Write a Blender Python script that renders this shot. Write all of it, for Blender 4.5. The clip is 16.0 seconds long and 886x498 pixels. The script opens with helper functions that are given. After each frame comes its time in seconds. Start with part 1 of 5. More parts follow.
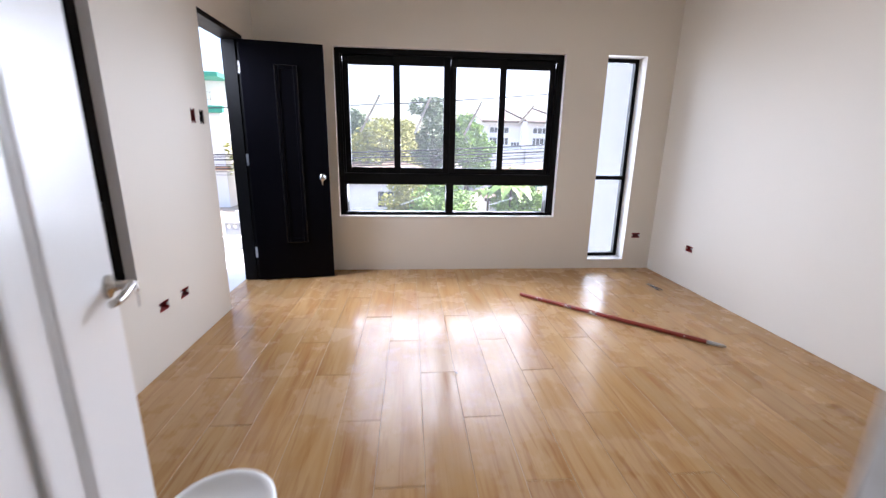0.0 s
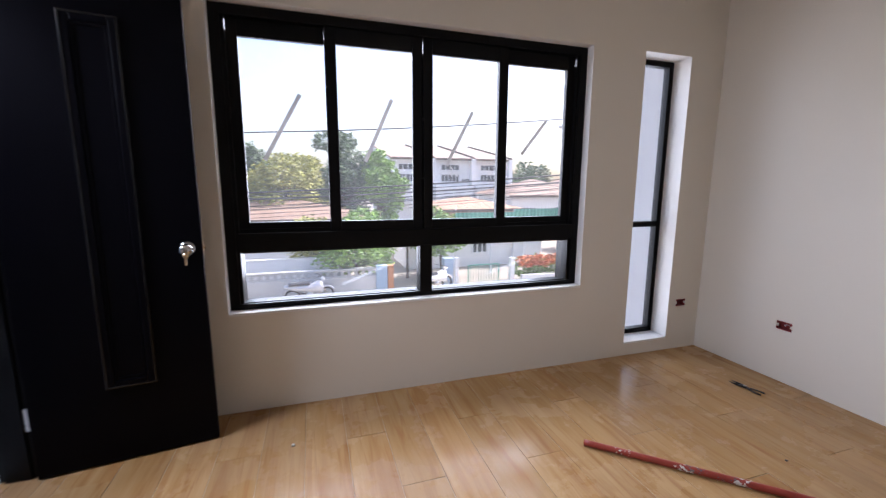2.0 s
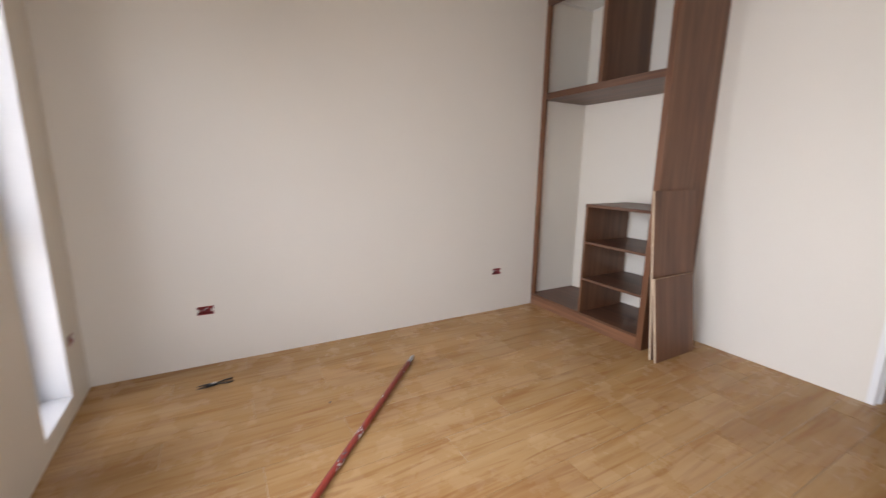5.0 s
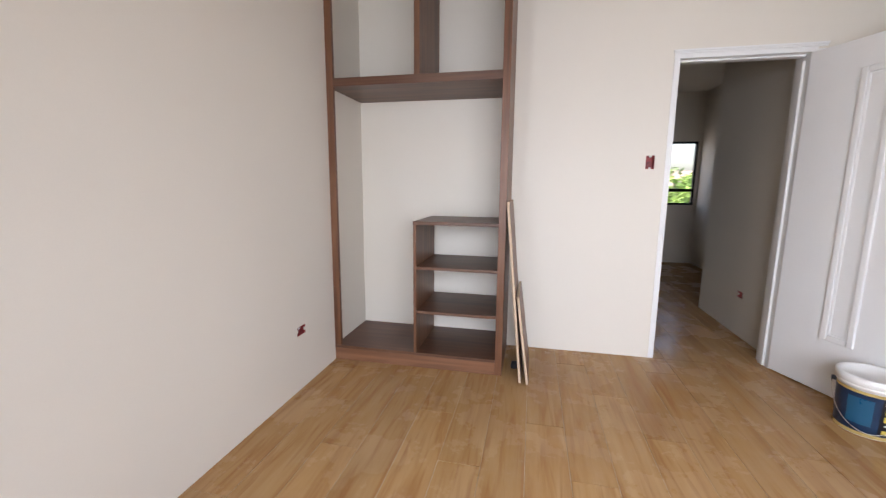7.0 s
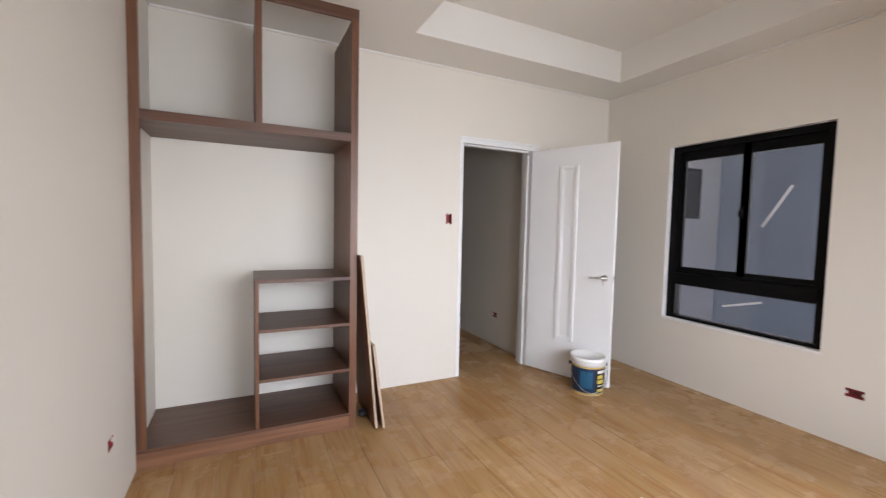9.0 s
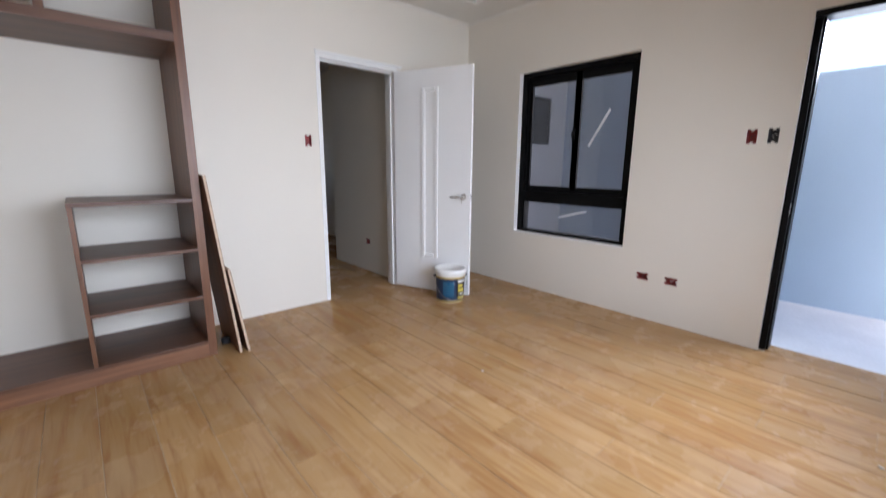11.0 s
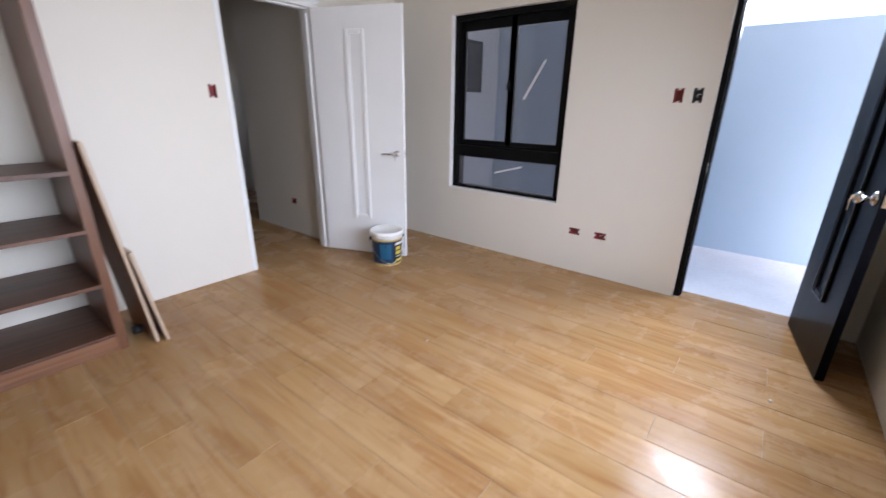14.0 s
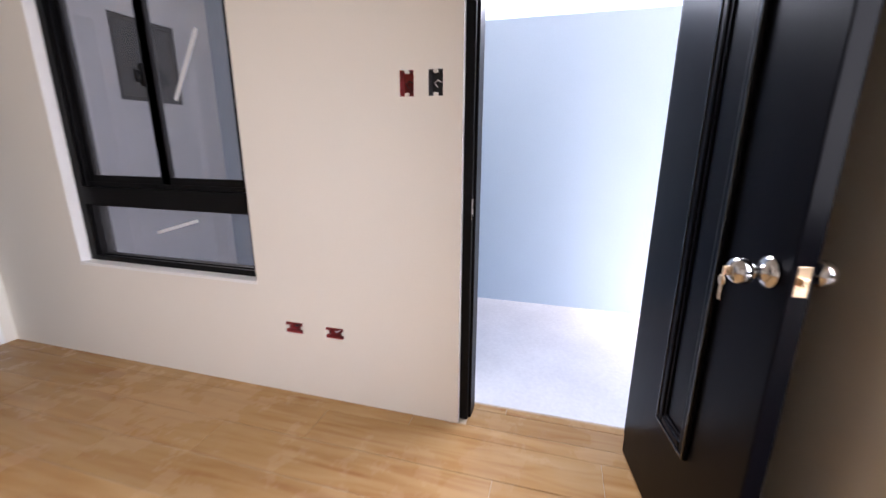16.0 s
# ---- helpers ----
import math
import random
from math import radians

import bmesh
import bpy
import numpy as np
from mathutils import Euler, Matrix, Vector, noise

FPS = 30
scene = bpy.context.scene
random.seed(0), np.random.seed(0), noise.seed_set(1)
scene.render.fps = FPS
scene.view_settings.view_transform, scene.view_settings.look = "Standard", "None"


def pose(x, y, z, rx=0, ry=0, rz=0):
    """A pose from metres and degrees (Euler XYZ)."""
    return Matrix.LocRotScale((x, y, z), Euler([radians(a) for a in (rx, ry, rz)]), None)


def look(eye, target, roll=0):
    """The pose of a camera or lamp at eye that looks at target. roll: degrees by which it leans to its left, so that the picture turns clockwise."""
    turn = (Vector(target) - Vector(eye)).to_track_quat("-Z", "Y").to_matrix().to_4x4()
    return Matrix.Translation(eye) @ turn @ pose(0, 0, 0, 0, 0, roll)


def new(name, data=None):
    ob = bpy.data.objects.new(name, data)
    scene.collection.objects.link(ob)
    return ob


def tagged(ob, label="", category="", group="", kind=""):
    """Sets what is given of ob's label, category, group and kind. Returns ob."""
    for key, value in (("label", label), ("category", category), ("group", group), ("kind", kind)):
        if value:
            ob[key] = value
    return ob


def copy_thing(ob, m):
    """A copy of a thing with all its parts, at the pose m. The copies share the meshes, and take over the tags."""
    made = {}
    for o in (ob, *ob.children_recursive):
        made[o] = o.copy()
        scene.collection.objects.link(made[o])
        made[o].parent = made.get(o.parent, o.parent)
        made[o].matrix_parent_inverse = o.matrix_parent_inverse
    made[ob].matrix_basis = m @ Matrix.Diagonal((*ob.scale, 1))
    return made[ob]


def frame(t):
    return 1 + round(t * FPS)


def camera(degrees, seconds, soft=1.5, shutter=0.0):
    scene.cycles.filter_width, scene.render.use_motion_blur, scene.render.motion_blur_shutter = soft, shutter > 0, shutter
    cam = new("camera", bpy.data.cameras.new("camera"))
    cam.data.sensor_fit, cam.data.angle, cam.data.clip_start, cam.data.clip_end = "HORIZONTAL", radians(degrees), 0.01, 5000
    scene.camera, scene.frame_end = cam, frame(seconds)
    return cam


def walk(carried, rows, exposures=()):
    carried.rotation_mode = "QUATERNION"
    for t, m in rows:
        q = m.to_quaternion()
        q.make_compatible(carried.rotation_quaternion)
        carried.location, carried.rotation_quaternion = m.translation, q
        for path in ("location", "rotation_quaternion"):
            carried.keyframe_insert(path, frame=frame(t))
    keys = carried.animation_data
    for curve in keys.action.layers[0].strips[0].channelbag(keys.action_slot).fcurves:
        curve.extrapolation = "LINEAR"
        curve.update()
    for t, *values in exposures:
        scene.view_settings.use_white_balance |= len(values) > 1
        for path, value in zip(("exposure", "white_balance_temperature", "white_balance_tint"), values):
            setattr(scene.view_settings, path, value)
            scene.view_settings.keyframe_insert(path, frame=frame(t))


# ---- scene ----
cam = camera(95.0, 16.0, soft=1.25, shutter=0.4)
PATH = [
    (0, (0.292, 0.303, 1.251), (0.451, 2.235, 0.76), 1.0),
    (0.5, (0.255, 0.74, 1.281), (0.479, 2.684, 0.869), 1.0),
    (1, (0.227, 1.148, 1.283), (0.503, 3.1, 0.945), 0.9),
    (1.5, (0.207, 1.628, 1.308), (0.605, 3.562, 0.986), 0.5),
    (2, (0.04, 2.066, 1.249), (0.642, 3.946, 0.932), 0.3),
    (2.5, (-0.056, 2.41, 1.208), (0.927, 4.117, 0.863), 0.1),
    (3, (-0.153, 2.78, 1.219), (1.287, 4.114, 0.835), 0.2),
    (3.5, (-0.193, 3.091, 1.235), (1.59, 3.908, 0.844), 0.3),
    (4, (-0.161, 3.362, 1.268), (1.787, 3.565, 0.865), 0.3),
    (4.2, (-0.132, 3.477, 1.228), (1.829, 3.409, 0.844), 0.5),
    (4.5, (-0.133, 3.551, 1.256), (1.784, 3.137, 0.861), 0.3),
    (5, (0.004, 3.645, 1.274), (1.715, 2.688, 0.881), 0.8),
    (5.2, (0.097, 3.65, 1.286), (1.705, 2.524, 0.9), 0.8),
    (7.3, (1.768, 3.583, 1.217), (1.967, 1.611, 0.945), 0.6),
    (7.5, (1.91, 3.551, 1.166), (1.962, 1.566, 0.931), 0.7),
    (8, (2.153, 3.498, 1.218), (1.868, 1.531, 0.998), 0.8),
    (8.5, (2.305, 3.576, 1.304), (1.696, 1.678, 1.139), 0.9),
    (8.7, (2.336, 3.618, 1.35), (1.609, 1.76, 1.217), 1.0),
    (10.8, (2.22, 3.821, 1.235), (0.912, 2.331, 0.971), 0.5),
    (11, (2.225, 3.858, 1.206), (0.919, 2.396, 0.807), 0.5),
    (11.5, (2.234, 3.94, 1.15), (0.98, 2.55, 0.449), 0.6),
    (12, (2.25, 3.952, 1.112), (1.051, 2.635, 0.202), 0.6),
    (12.5, (2.24, 3.889, 1.115), (1.072, 2.616, 0.109), 0.7),
    (13, (2.271, 3.777, 1.222), (1.072, 2.508, 0.247), 0.7),
    (13.5, (2.298, 3.734, 1.299), (0.98, 2.473, 0.479), 0.8),
    (14, (2.152, 3.718, 1.331), (0.669, 2.553, 0.664), 0.8),
    (14.5, (1.806, 3.754, 1.298), (0.141, 2.784, 0.763), 0.7),
    (15, (1.393, 3.726, 1.229), (-0.395, 2.954, 0.773), 0.7),
    (15.5, (0.919, 3.743, 1.248), (-0.926, 3.135, 0.771), 0.4),
    (16, (0.415, 3.72, 1.201), (-1.447, 3.194, 0.696), 0.3),
]
walk(cam, [(t, look(e, g, r)) for t, e, g, r in PATH],
     [(0, 2.12, 6030, 19), (0.5, 1.65, 5780, 19), (1.0, 1.55, 5680, 19), (1.5, 1.40, 5830, 20), (2.5, 1.52, 6280, 22), (3, 1.50, 6230, 21), (4, 1.46, 7000, 20),
      (4.5, 1.63, 7130, 21), (5, 1.80, 6710, 19), (7.5, 1.98, 6530, 19), (8.5, 2.00, 6530, 18), (11, 1.82, 6110, 17), (12, 1.87, 5830, 16), (12.5, 2.05, 5800, 16), (13.5, 2.02, 5880, 17),
      (14.5, 1.89, 6210, 19), (15, 1.87, 6250, 18), (15.5, 2.00, 6630, 20), (16, 2.21, 6580, 23)])

# ---------------------------------------------------------------- world and sun
SUN_AZ, SUN_EL = 75, 50
world = bpy.data.worlds.new("sky")
scene.world = world
world.use_nodes = True
wn = world.node_tree.nodes
sky = wn.new("ShaderNodeTexSky")
sky.sky_type = 'NISHITA'
sky.sun_disc = False
sky.sun_elevation, sky.sun_rotation = radians(SUN_EL), radians(SUN_AZ)
sky.air_density, sky.dust_density = 1.0, 3.5
sky.ozone_density = 0.6
wn["Background"].inputs["Strength"].default_value = 0.15
world.node_tree.links.new(sky.outputs[0], wn["Background"].inputs["Color"])
sun_data = bpy.data.lights.new("sun", 'SUN')
sun_data.energy, sun_data.angle, sun_data.color = 3.0, radians(0.6), (1.0, 0.95, 0.87)
sun = new("sun", sun_data)
sun.matrix_world = look((40 * math.cos(radians(SUN_EL)) * math.sin(radians(SUN_AZ)),
                         40 * math.cos(radians(SUN_EL)) * math.cos(radians(SUN_AZ)),
                         40 * math.sin(radians(SUN_EL))), (0, 0, 0))

# area lamps added at the openings as sky light; the door's hangs outside
for lname, at, turn, size, watts, spread in (
        ("sky_fill_north", (0.682, 4.70, 1.35), (-71, 0, 0), (2.08, 1.48), 26, 120),
        ("sky_fill_slim", (2.376, 4.66, 1.11), (-90, 0, 0), (0.36, 2.0), 3.2, 108),
        ("sky_fill_door", (-1.50, 3.69, 2.02), (0, -48, 0), (0.46, 0.58), 7, 120),
        ("sky_fill_west", (-1.268, 1.808, 1.33), (0, -90, 0), (1.50, 1.12), 3, 108)):
    ld = bpy.data.lights.new(lname, 'AREA')
    ld.shape, ld.size, ld.size_y, ld.energy, ld.color = 'RECTANGLE', size[0], size[1], watts, (0.85, 0.92, 1.0) if at[1] > 4 else (0.84, 0.92, 1.0)
    ld.spread = radians(spread)
    new(lname, ld).matrix_world = pose(*at, *turn)

# ---------------------------------------------------------------- materials


def mat(name, col, rough=0.6, metal=0.0, var=0.12, scale=3.0, fine=60.0, bump=0.1, dark=None, spec=None,
        stretch=(1, 1, 1), rough_var=0.08, island=0.0):
    """A surface with variation at two scales, fine relief and uneven gloss."""
    m = bpy.data.materials.new(name)
    m.use_nodes = True
    nt = m.node_tree
    n, link = nt.nodes, nt.links.new
    b = n["Principled BSDF"]
    tc, mp = n.new("ShaderNodeTexCoord"), n.new("ShaderNodeMapping")
    mp.inputs["Scale"].default_value = stretch
    link(tc.outputs["Object"], mp.inputs[0])
    big, small = n.new("ShaderNodeTexNoise"), n.new("ShaderNodeTexNoise")
    for t, s, d in ((big, scale, 4), (small, fine, 3)):
        t.inputs["Scale"].default_value, t.inputs["Detail"].default_value = s, d
        link(mp.outputs[0], t.inputs["Vector"])
    ramp = n.new("ShaderNodeValToRGB")
    lo = dark or tuple(c * (1 - var) for c in col)
    ramp.color_ramp.elements[0].position, ramp.color_ramp.elements[1].position = 0.32, 0.68
    ramp.color_ramp.elements[0].color, ramp.color_ramp.elements[1].color = (*lo, 1), (*col, 1)
    mixf = n.new("ShaderNodeMix")
    mixf.inputs[0].default_value = 0.35
    link(big.outputs[0], mixf.inputs[2]), link(small.outputs[0], mixf.inputs[3])
    link(mixf.outputs[0], ramp.inputs[0])
    colour = ramp.outputs[0]
    if island:
        geo, hsv, mr = n.new("ShaderNodeNewGeometry"), n.new("ShaderNodeHueSaturation"), n.new("ShaderNodeMapRange")
        mr.inputs[3].default_value, mr.inputs[4].default_value = 1 - island, 1 + island
        link(geo.outputs["Random Per Island"], mr.inputs[0])
        link(mr.outputs[0], hsv.inputs["Value"]), link(colour, hsv.inputs["Color"])
        colour = hsv.outputs[0]
    link(colour, b.inputs["Base Color"])
    rr = n.new("ShaderNodeMapRange")
    rr.inputs[3].default_value, rr.inputs[4].default_value = max(0.02, rough - rough_var), min(1, rough + rough_var)
    link(big.outputs[0], rr.inputs[0]), link(rr.outputs[0], b.inputs["Roughness"])
    b.inputs["Metallic"].default_value = metal
    if spec is not None:
        b.inputs["Specular IOR Level"].default_value = spec
    if bump:
        bp = n.new("ShaderNodeBump")
        bp.inputs["Strength"].default_value, bp.inputs["Distance"].default_value = bump, 0.004
        link(small.outputs[0], bp.inputs["Height"]), link(bp.outputs[0], b.inputs["Normal"])
    return m


def wood(name, light, mid, dark, rough, stretch, scale, vary=0.12, bump=0.05, smear=0.1, coat=0.0, scuff=0.0, spec=0.5):
    """Long-grained wood: stretched noise for the figure, a second one for fine fibres, tone by piece."""
    m = bpy.data.materials.new(name)
    m.use_nodes = True
    nt = m.node_tree
    n, link = nt.nodes, nt.links.new
    b = n["Principled BSDF"]
    tc, oi, mp = n.new("ShaderNodeTexCoord"), n.new("ShaderNodeObjectInfo"), n.new("ShaderNodeMapping")
    mp.inputs["Scale"].default_value = stretch
    off, add = n.new("ShaderNodeVectorMath"), n.new("ShaderNodeVectorMath")
    off.operation, add.operation = 'SCALE', 'ADD'
    off.inputs[0].default_value = (37, 61, 23)
    link(oi.outputs["Random"], off.inputs["Scale"])
    link(tc.outputs["Object"], mp.inputs[0])
    link(mp.outputs[0], add.inputs[0]), link(off.outputs[0], add.inputs[1])
    fig, fib, blot = (n.new("ShaderNodeTexNoise") for _ in range(3))
    for t, s, d, w in ((fig, scale, 3, 0.9), (fib, scale * 6, 4, 0.2)):
        t.inputs["Scale"].default_value, t.inputs["Detail"].default_value, t.inputs["Distortion"].default_value = s, d, w
        link(add.outputs[0], t.inputs["Vector"])
    blot.inputs["Scale"].default_value, blot.inputs["Detail"].default_value = 1.7, 2.5
    geo = n.new("ShaderNodeNewGeometry")
    link(geo.outputs["Position"], blot.inputs["Vector"])
    mixf = n.new("ShaderNodeMix")
    mixf.inputs[0].default_value = 0.2
    link(fig.outputs[0], mixf.inputs[2]), link(fib.outputs[0], mixf.inputs[3])
    ramp = n.new("ShaderNodeValToRGB")
    e = ramp.color_ramp.elements
    e[0].position, e[0].color = 0.34, (*dark, 1)
    e[1].position, e[1].color = 0.66, (*light, 1)
    k = e.new(0.48)
    k.color = (*mid, 1)
    link(mixf.outputs[0], ramp.inputs[0])
    hsv, mr = n.new("ShaderNodeHueSaturation"), n.new("ShaderNodeMapRange")
    mr.inputs[3].default_value, mr.inputs[4].default_value = 1 - vary, 1 + vary
    link(oi.outputs["Random"], mr.inputs[0]), link(mr.outputs[0], hsv.inputs["Value"])
    link(ramp.outputs[0], hsv.inputs["Color"])
    dust, dramp = n.new("ShaderNodeMix"), n.new("ShaderNodeMapRange")
    dust.data_type = 'RGBA'
    dust.inputs[7].default_value = (0.56, 0.48, 0.38, 1)
    dramp.inputs[1].default_value, dramp.inputs[2].default_value = 0.4, 0.85
    dramp.inputs[4].default_value = smear * 1.1
    link(blot.outputs[0], dramp.inputs[0]), link(dramp.outputs[0], dust.inputs[0])
    link(hsv.outputs[0], dust.inputs[6])
    colour = dust.outputs[2]
    if scuff:
        # warm brown streaks along the grain and a faint pale haze of dust
        lane, mp2, add2, streak, cut, warm = (n.new("ShaderNodeTexNoise"), n.new("ShaderNodeMapping"), n.new("ShaderNodeVectorMath"),
                                              n.new("ShaderNodeMix"), n.new("ShaderNodeMapRange"), n.new("ShaderNodeRGB"))
        mp2.inputs["Scale"].default_value = (21, 1.5, 8)
        lane.inputs["Scale"].default_value, lane.inputs["Detail"].default_value, lane.inputs["Distortion"].default_value = 1.0, 4, 1.3
        add2.operation = 'ADD'
        link(tc.outputs["Object"], mp2.inputs[0]), link(mp2.outputs[0], add2.inputs[0]), link(off.outputs[0], add2.inputs[1])
        link(add2.outputs[0], lane.inputs["Vector"])
        cut.inputs[1].default_value, cut.inputs[2].default_value, cut.inputs[4].default_value = 0.51, 0.77, scuff
        link(lane.outputs[0], cut.inputs[0])
        streak.data_type = 'RGBA'
        warm.outputs[0].default_value = (0.25, 0.10, 0.032, 1)
        link(cut.outputs[0], streak.inputs[0]), link(colour, streak.inputs[6]), link(warm.outputs[0], streak.inputs[7])
        haze, hcut, veil = n.new("ShaderNodeTexNoise"), n.new("ShaderNodeMapRange"), n.new("ShaderNodeMix")
        haze.inputs["Scale"].default_value, haze.inputs["Detail"].default_value, haze.inputs["Roughness"].default_value = 3.2, 9, 0.68
        link(geo.outputs["Position"], haze.inputs["Vector"])
        hcut.inputs[1].default_value, hcut.inputs[2].default_value, hcut.inputs[4].default_value = 0.46, 0.74, scuff * 0.16
        link(haze.outputs[0], hcut.inputs[0])
        veil.data_type = 'RGBA'
        veil.inputs[7].default_value = (0.52, 0.44, 0.35, 1)
        link(hcut.outputs[0], veil.inputs[0]), link(streak.outputs[2], veil.inputs[6])
        colour = veil.outputs[2]
    link(colour, b.inputs["Base Color"])
    rr = n.new("ShaderNodeMapRange")
    rr.inputs[1].default_value, rr.inputs[2].default_value = 0.3, 0.7
    rr.inputs[3].default_value, rr.inputs[4].default_value = max(0.05, rough - smear * 0.8), rough + smear
    link(blot.outputs[0], rr.inputs[0])
    gloss = rr.outputs[0]
    if scuff:
        # dusty smudges dull the glaze in ragged patches
        dull, more = n.new("ShaderNodeMapRange"), n.new("ShaderNodeMath")
        dull.inputs[1].default_value, dull.inputs[2].default_value = 0.42, 0.66
        dull.inputs[3].default_value, dull.inputs[4].default_value = -0.05, 0.16
        more.operation = 'ADD'
        link(haze.outputs[0], dull.inputs[0]), link(gloss, more.inputs[0]), link(dull.outputs[0], more.inputs[1])
        gloss = more.outputs[0]
    link(gloss, b.inputs["Roughness"])
    b.inputs["Specular IOR Level"].default_value = spec
    b.inputs["Coat Weight"].default_value, b.inputs["Coat Roughness"].default_value = coat, 0.12
    bp = n.new("ShaderNodeBump")
    bp.inputs["Strength"].default_value, bp.inputs["Distance"].default_value = bump, 0.002
    link(fib.outputs[0], bp.inputs["Height"]), link(bp.outputs[0], b.inputs["Normal"])
    return m


def glass_mat(name, tint=(0.96, 0.97, 0.97), film=0.013):
    m = bpy.data.materials.new(name)
    m.use_nodes = True
    nt = m.node_tree
    n, link = nt.nodes, nt.links.new
    n.remove(n["Principled BSDF"])
    tr, gl, mx = n.new("ShaderNodeBsdfTransparent"), n.new("ShaderNodeBsdfGlossy"), n.new("ShaderNodeMixShader")
    lw, pw, mul = n.new("ShaderNodeLayerWeight"), n.new("ShaderNodeMath"), n.new("ShaderNodeMath")
    tr.inputs[0].default_value = (*tint, 1)
    gl.inputs["Roughness"].default_value = 0.01
    lw.inputs[0].default_value = 0.5
    pw.operation, mul.operation = 'POWER', 'MULTIPLY_ADD'
    pw.inputs[1].default_value = 5.0
    mul.inputs[1].default_value, mul.inputs[2].default_value = 0.8, 0.03
    link(lw.outputs["Facing"], pw.inputs[0]), link(pw.outputs[0], mul.inputs[0]), link(mul.outputs[0], mx.inputs[0])
    tl, haze = n.new("ShaderNodeBsdfTranslucent"), n.new("ShaderNodeMixShader")
    haze.inputs[0].default_value = film
    link(tr.outputs[0], haze.inputs[1]), link(tl.outputs[0], haze.inputs[2])
    link(haze.outputs[0], mx.inputs[1]), link(gl.outputs[0], mx.inputs[2])
    link(mx.outputs[0], n["Material Output"].inputs[0])
    return m


M_WALL = mat("warm_white_wall_paint", (0.755, 0.707, 0.622), 0.55, var=0.035, scale=1.3, fine=140, bump=0.05)
M_CEIL = mat("white_ceiling_paint", (0.76, 0.73, 0.67), 0.7, var=0.03, scale=1.5, fine=120, bump=0.03)
M_TRIM = mat("white_gloss_paint", (0.82, 0.82, 0.81), 0.32, var=0.03, scale=4, fine=90, bump=0.04)
M_REVEAL = mat("white_reveal_paint", (0.82, 0.80, 0.77), 0.6, var=0.05, scale=6, fine=90, bump=0.12)
M_FLOOR = wood("wood_look_glazed_tile", (0.432, 0.266, 0.119), (0.385, 0.219, 0.087), (0.318, 0.160, 0.058), 0.22, (10, 0.9, 8), 1.0,
               vary=0.07, bump=0.008, smear=0.07, scuff=0.75, spec=0.14)
M_GROUT = mat("brown_grout", (0.60, 0.49, 0.36), 0.9, var=0.45, scale=5, fine=50, bump=0.3)
M_BLACK = mat("black_coated_aluminium", (0.004, 0.0038, 0.004), 0.45, spec=0.12, var=0.3, scale=6, fine=120, bump=0.02)
M_BDOOR = mat("dark_lacquered_door", (0.0022, 0.0021, 0.0038), 0.32, spec=0.06, var=0.3, scale=2, fine=50, bump=0.012, stretch=(6, 6, 0.6), rough_var=0.05)
# one walnut laminate in three tones: flat boards darker, plinth lighter
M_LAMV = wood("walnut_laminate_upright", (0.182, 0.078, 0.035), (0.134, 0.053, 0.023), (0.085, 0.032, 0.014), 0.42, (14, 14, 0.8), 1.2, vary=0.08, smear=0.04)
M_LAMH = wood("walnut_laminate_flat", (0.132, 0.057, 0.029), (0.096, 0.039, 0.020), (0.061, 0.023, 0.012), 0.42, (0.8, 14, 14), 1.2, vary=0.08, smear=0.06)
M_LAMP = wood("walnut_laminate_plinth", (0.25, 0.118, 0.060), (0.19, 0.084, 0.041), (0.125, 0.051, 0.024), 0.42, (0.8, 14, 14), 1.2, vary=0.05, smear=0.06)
M_BOARD = mat("raw_particle_board_edge", (0.62, 0.47, 0.33), 0.85, var=0.3, scale=30, fine=300, bump=0.2)
M_STEEL = mat("brushed_steel", (0.62, 0.60, 0.57), 0.28, 1.0, var=0.1, scale=20, fine=200, bump=0.03)
M_CHROME = mat("polished_steel", (0.58, 0.57, 0.56), 0.14, 1.0, var=0.05, scale=10, fine=80, bump=0.0)
M_BRASS = mat("pale_brass_key", (0.72, 0.55, 0.36), 0.3, 1.0, var=0.1, scale=40, fine=300, bump=0.03)
M_BOXRED = mat("red_plastic_box", (0.38, 0.040, 0.040), 0.5, var=0.5, scale=30, fine=120, bump=0.1, dark=(0.16, 0.022, 0.022))
M_WIRE = mat("dark_wire", (0.03, 0.03, 0.035), 0.5, var=0.3, scale=50, bump=0.0)
M_PLASTER = mat("rough_plaster", (0.72, 0.68, 0.62), 0.9, var=0.15, scale=40, fine=200, bump=0.3)
M_TAPE = mat("white_protective_tape", (0.86, 0.86, 0.86), 0.7, var=0.1, scale=30, fine=200, bump=0.05)
n, link = M_TAPE.node_tree.nodes, M_TAPE.node_tree.links.new
thin, both = n.new("ShaderNodeBsdfTranslucent"), n.new("ShaderNodeMixShader")
thin.inputs[0].default_value, both.inputs[0].default_value = (0.5, 0.5, 0.5, 1), 0.32
link(n["Principled BSDF"].outputs[0], both.inputs[1]), link(thin.outputs[0], both.inputs[2])
link(both.outputs[0], n["Material Output"].inputs[0])
M_FILM = bpy.data.materials.new("milky_tape_film")
M_FILM.use_nodes = True
n, link = M_FILM.node_tree.nodes, M_FILM.node_tree.links.new
clear, milky, veil = n.new("ShaderNodeBsdfTransparent"), n.new("ShaderNodeBsdfTranslucent"), n.new("ShaderNodeMixShader")
milky.inputs[0].default_value, veil.inputs[0].default_value = (0.7, 0.7, 0.7, 1), 0.05
link(clear.outputs[0], veil.inputs[1]), link(milky.outputs[0], veil.inputs[2]), link(veil.outputs[0], n["Material Output"].inputs[0])
M_GLASS = glass_mat("clear_window_glass")
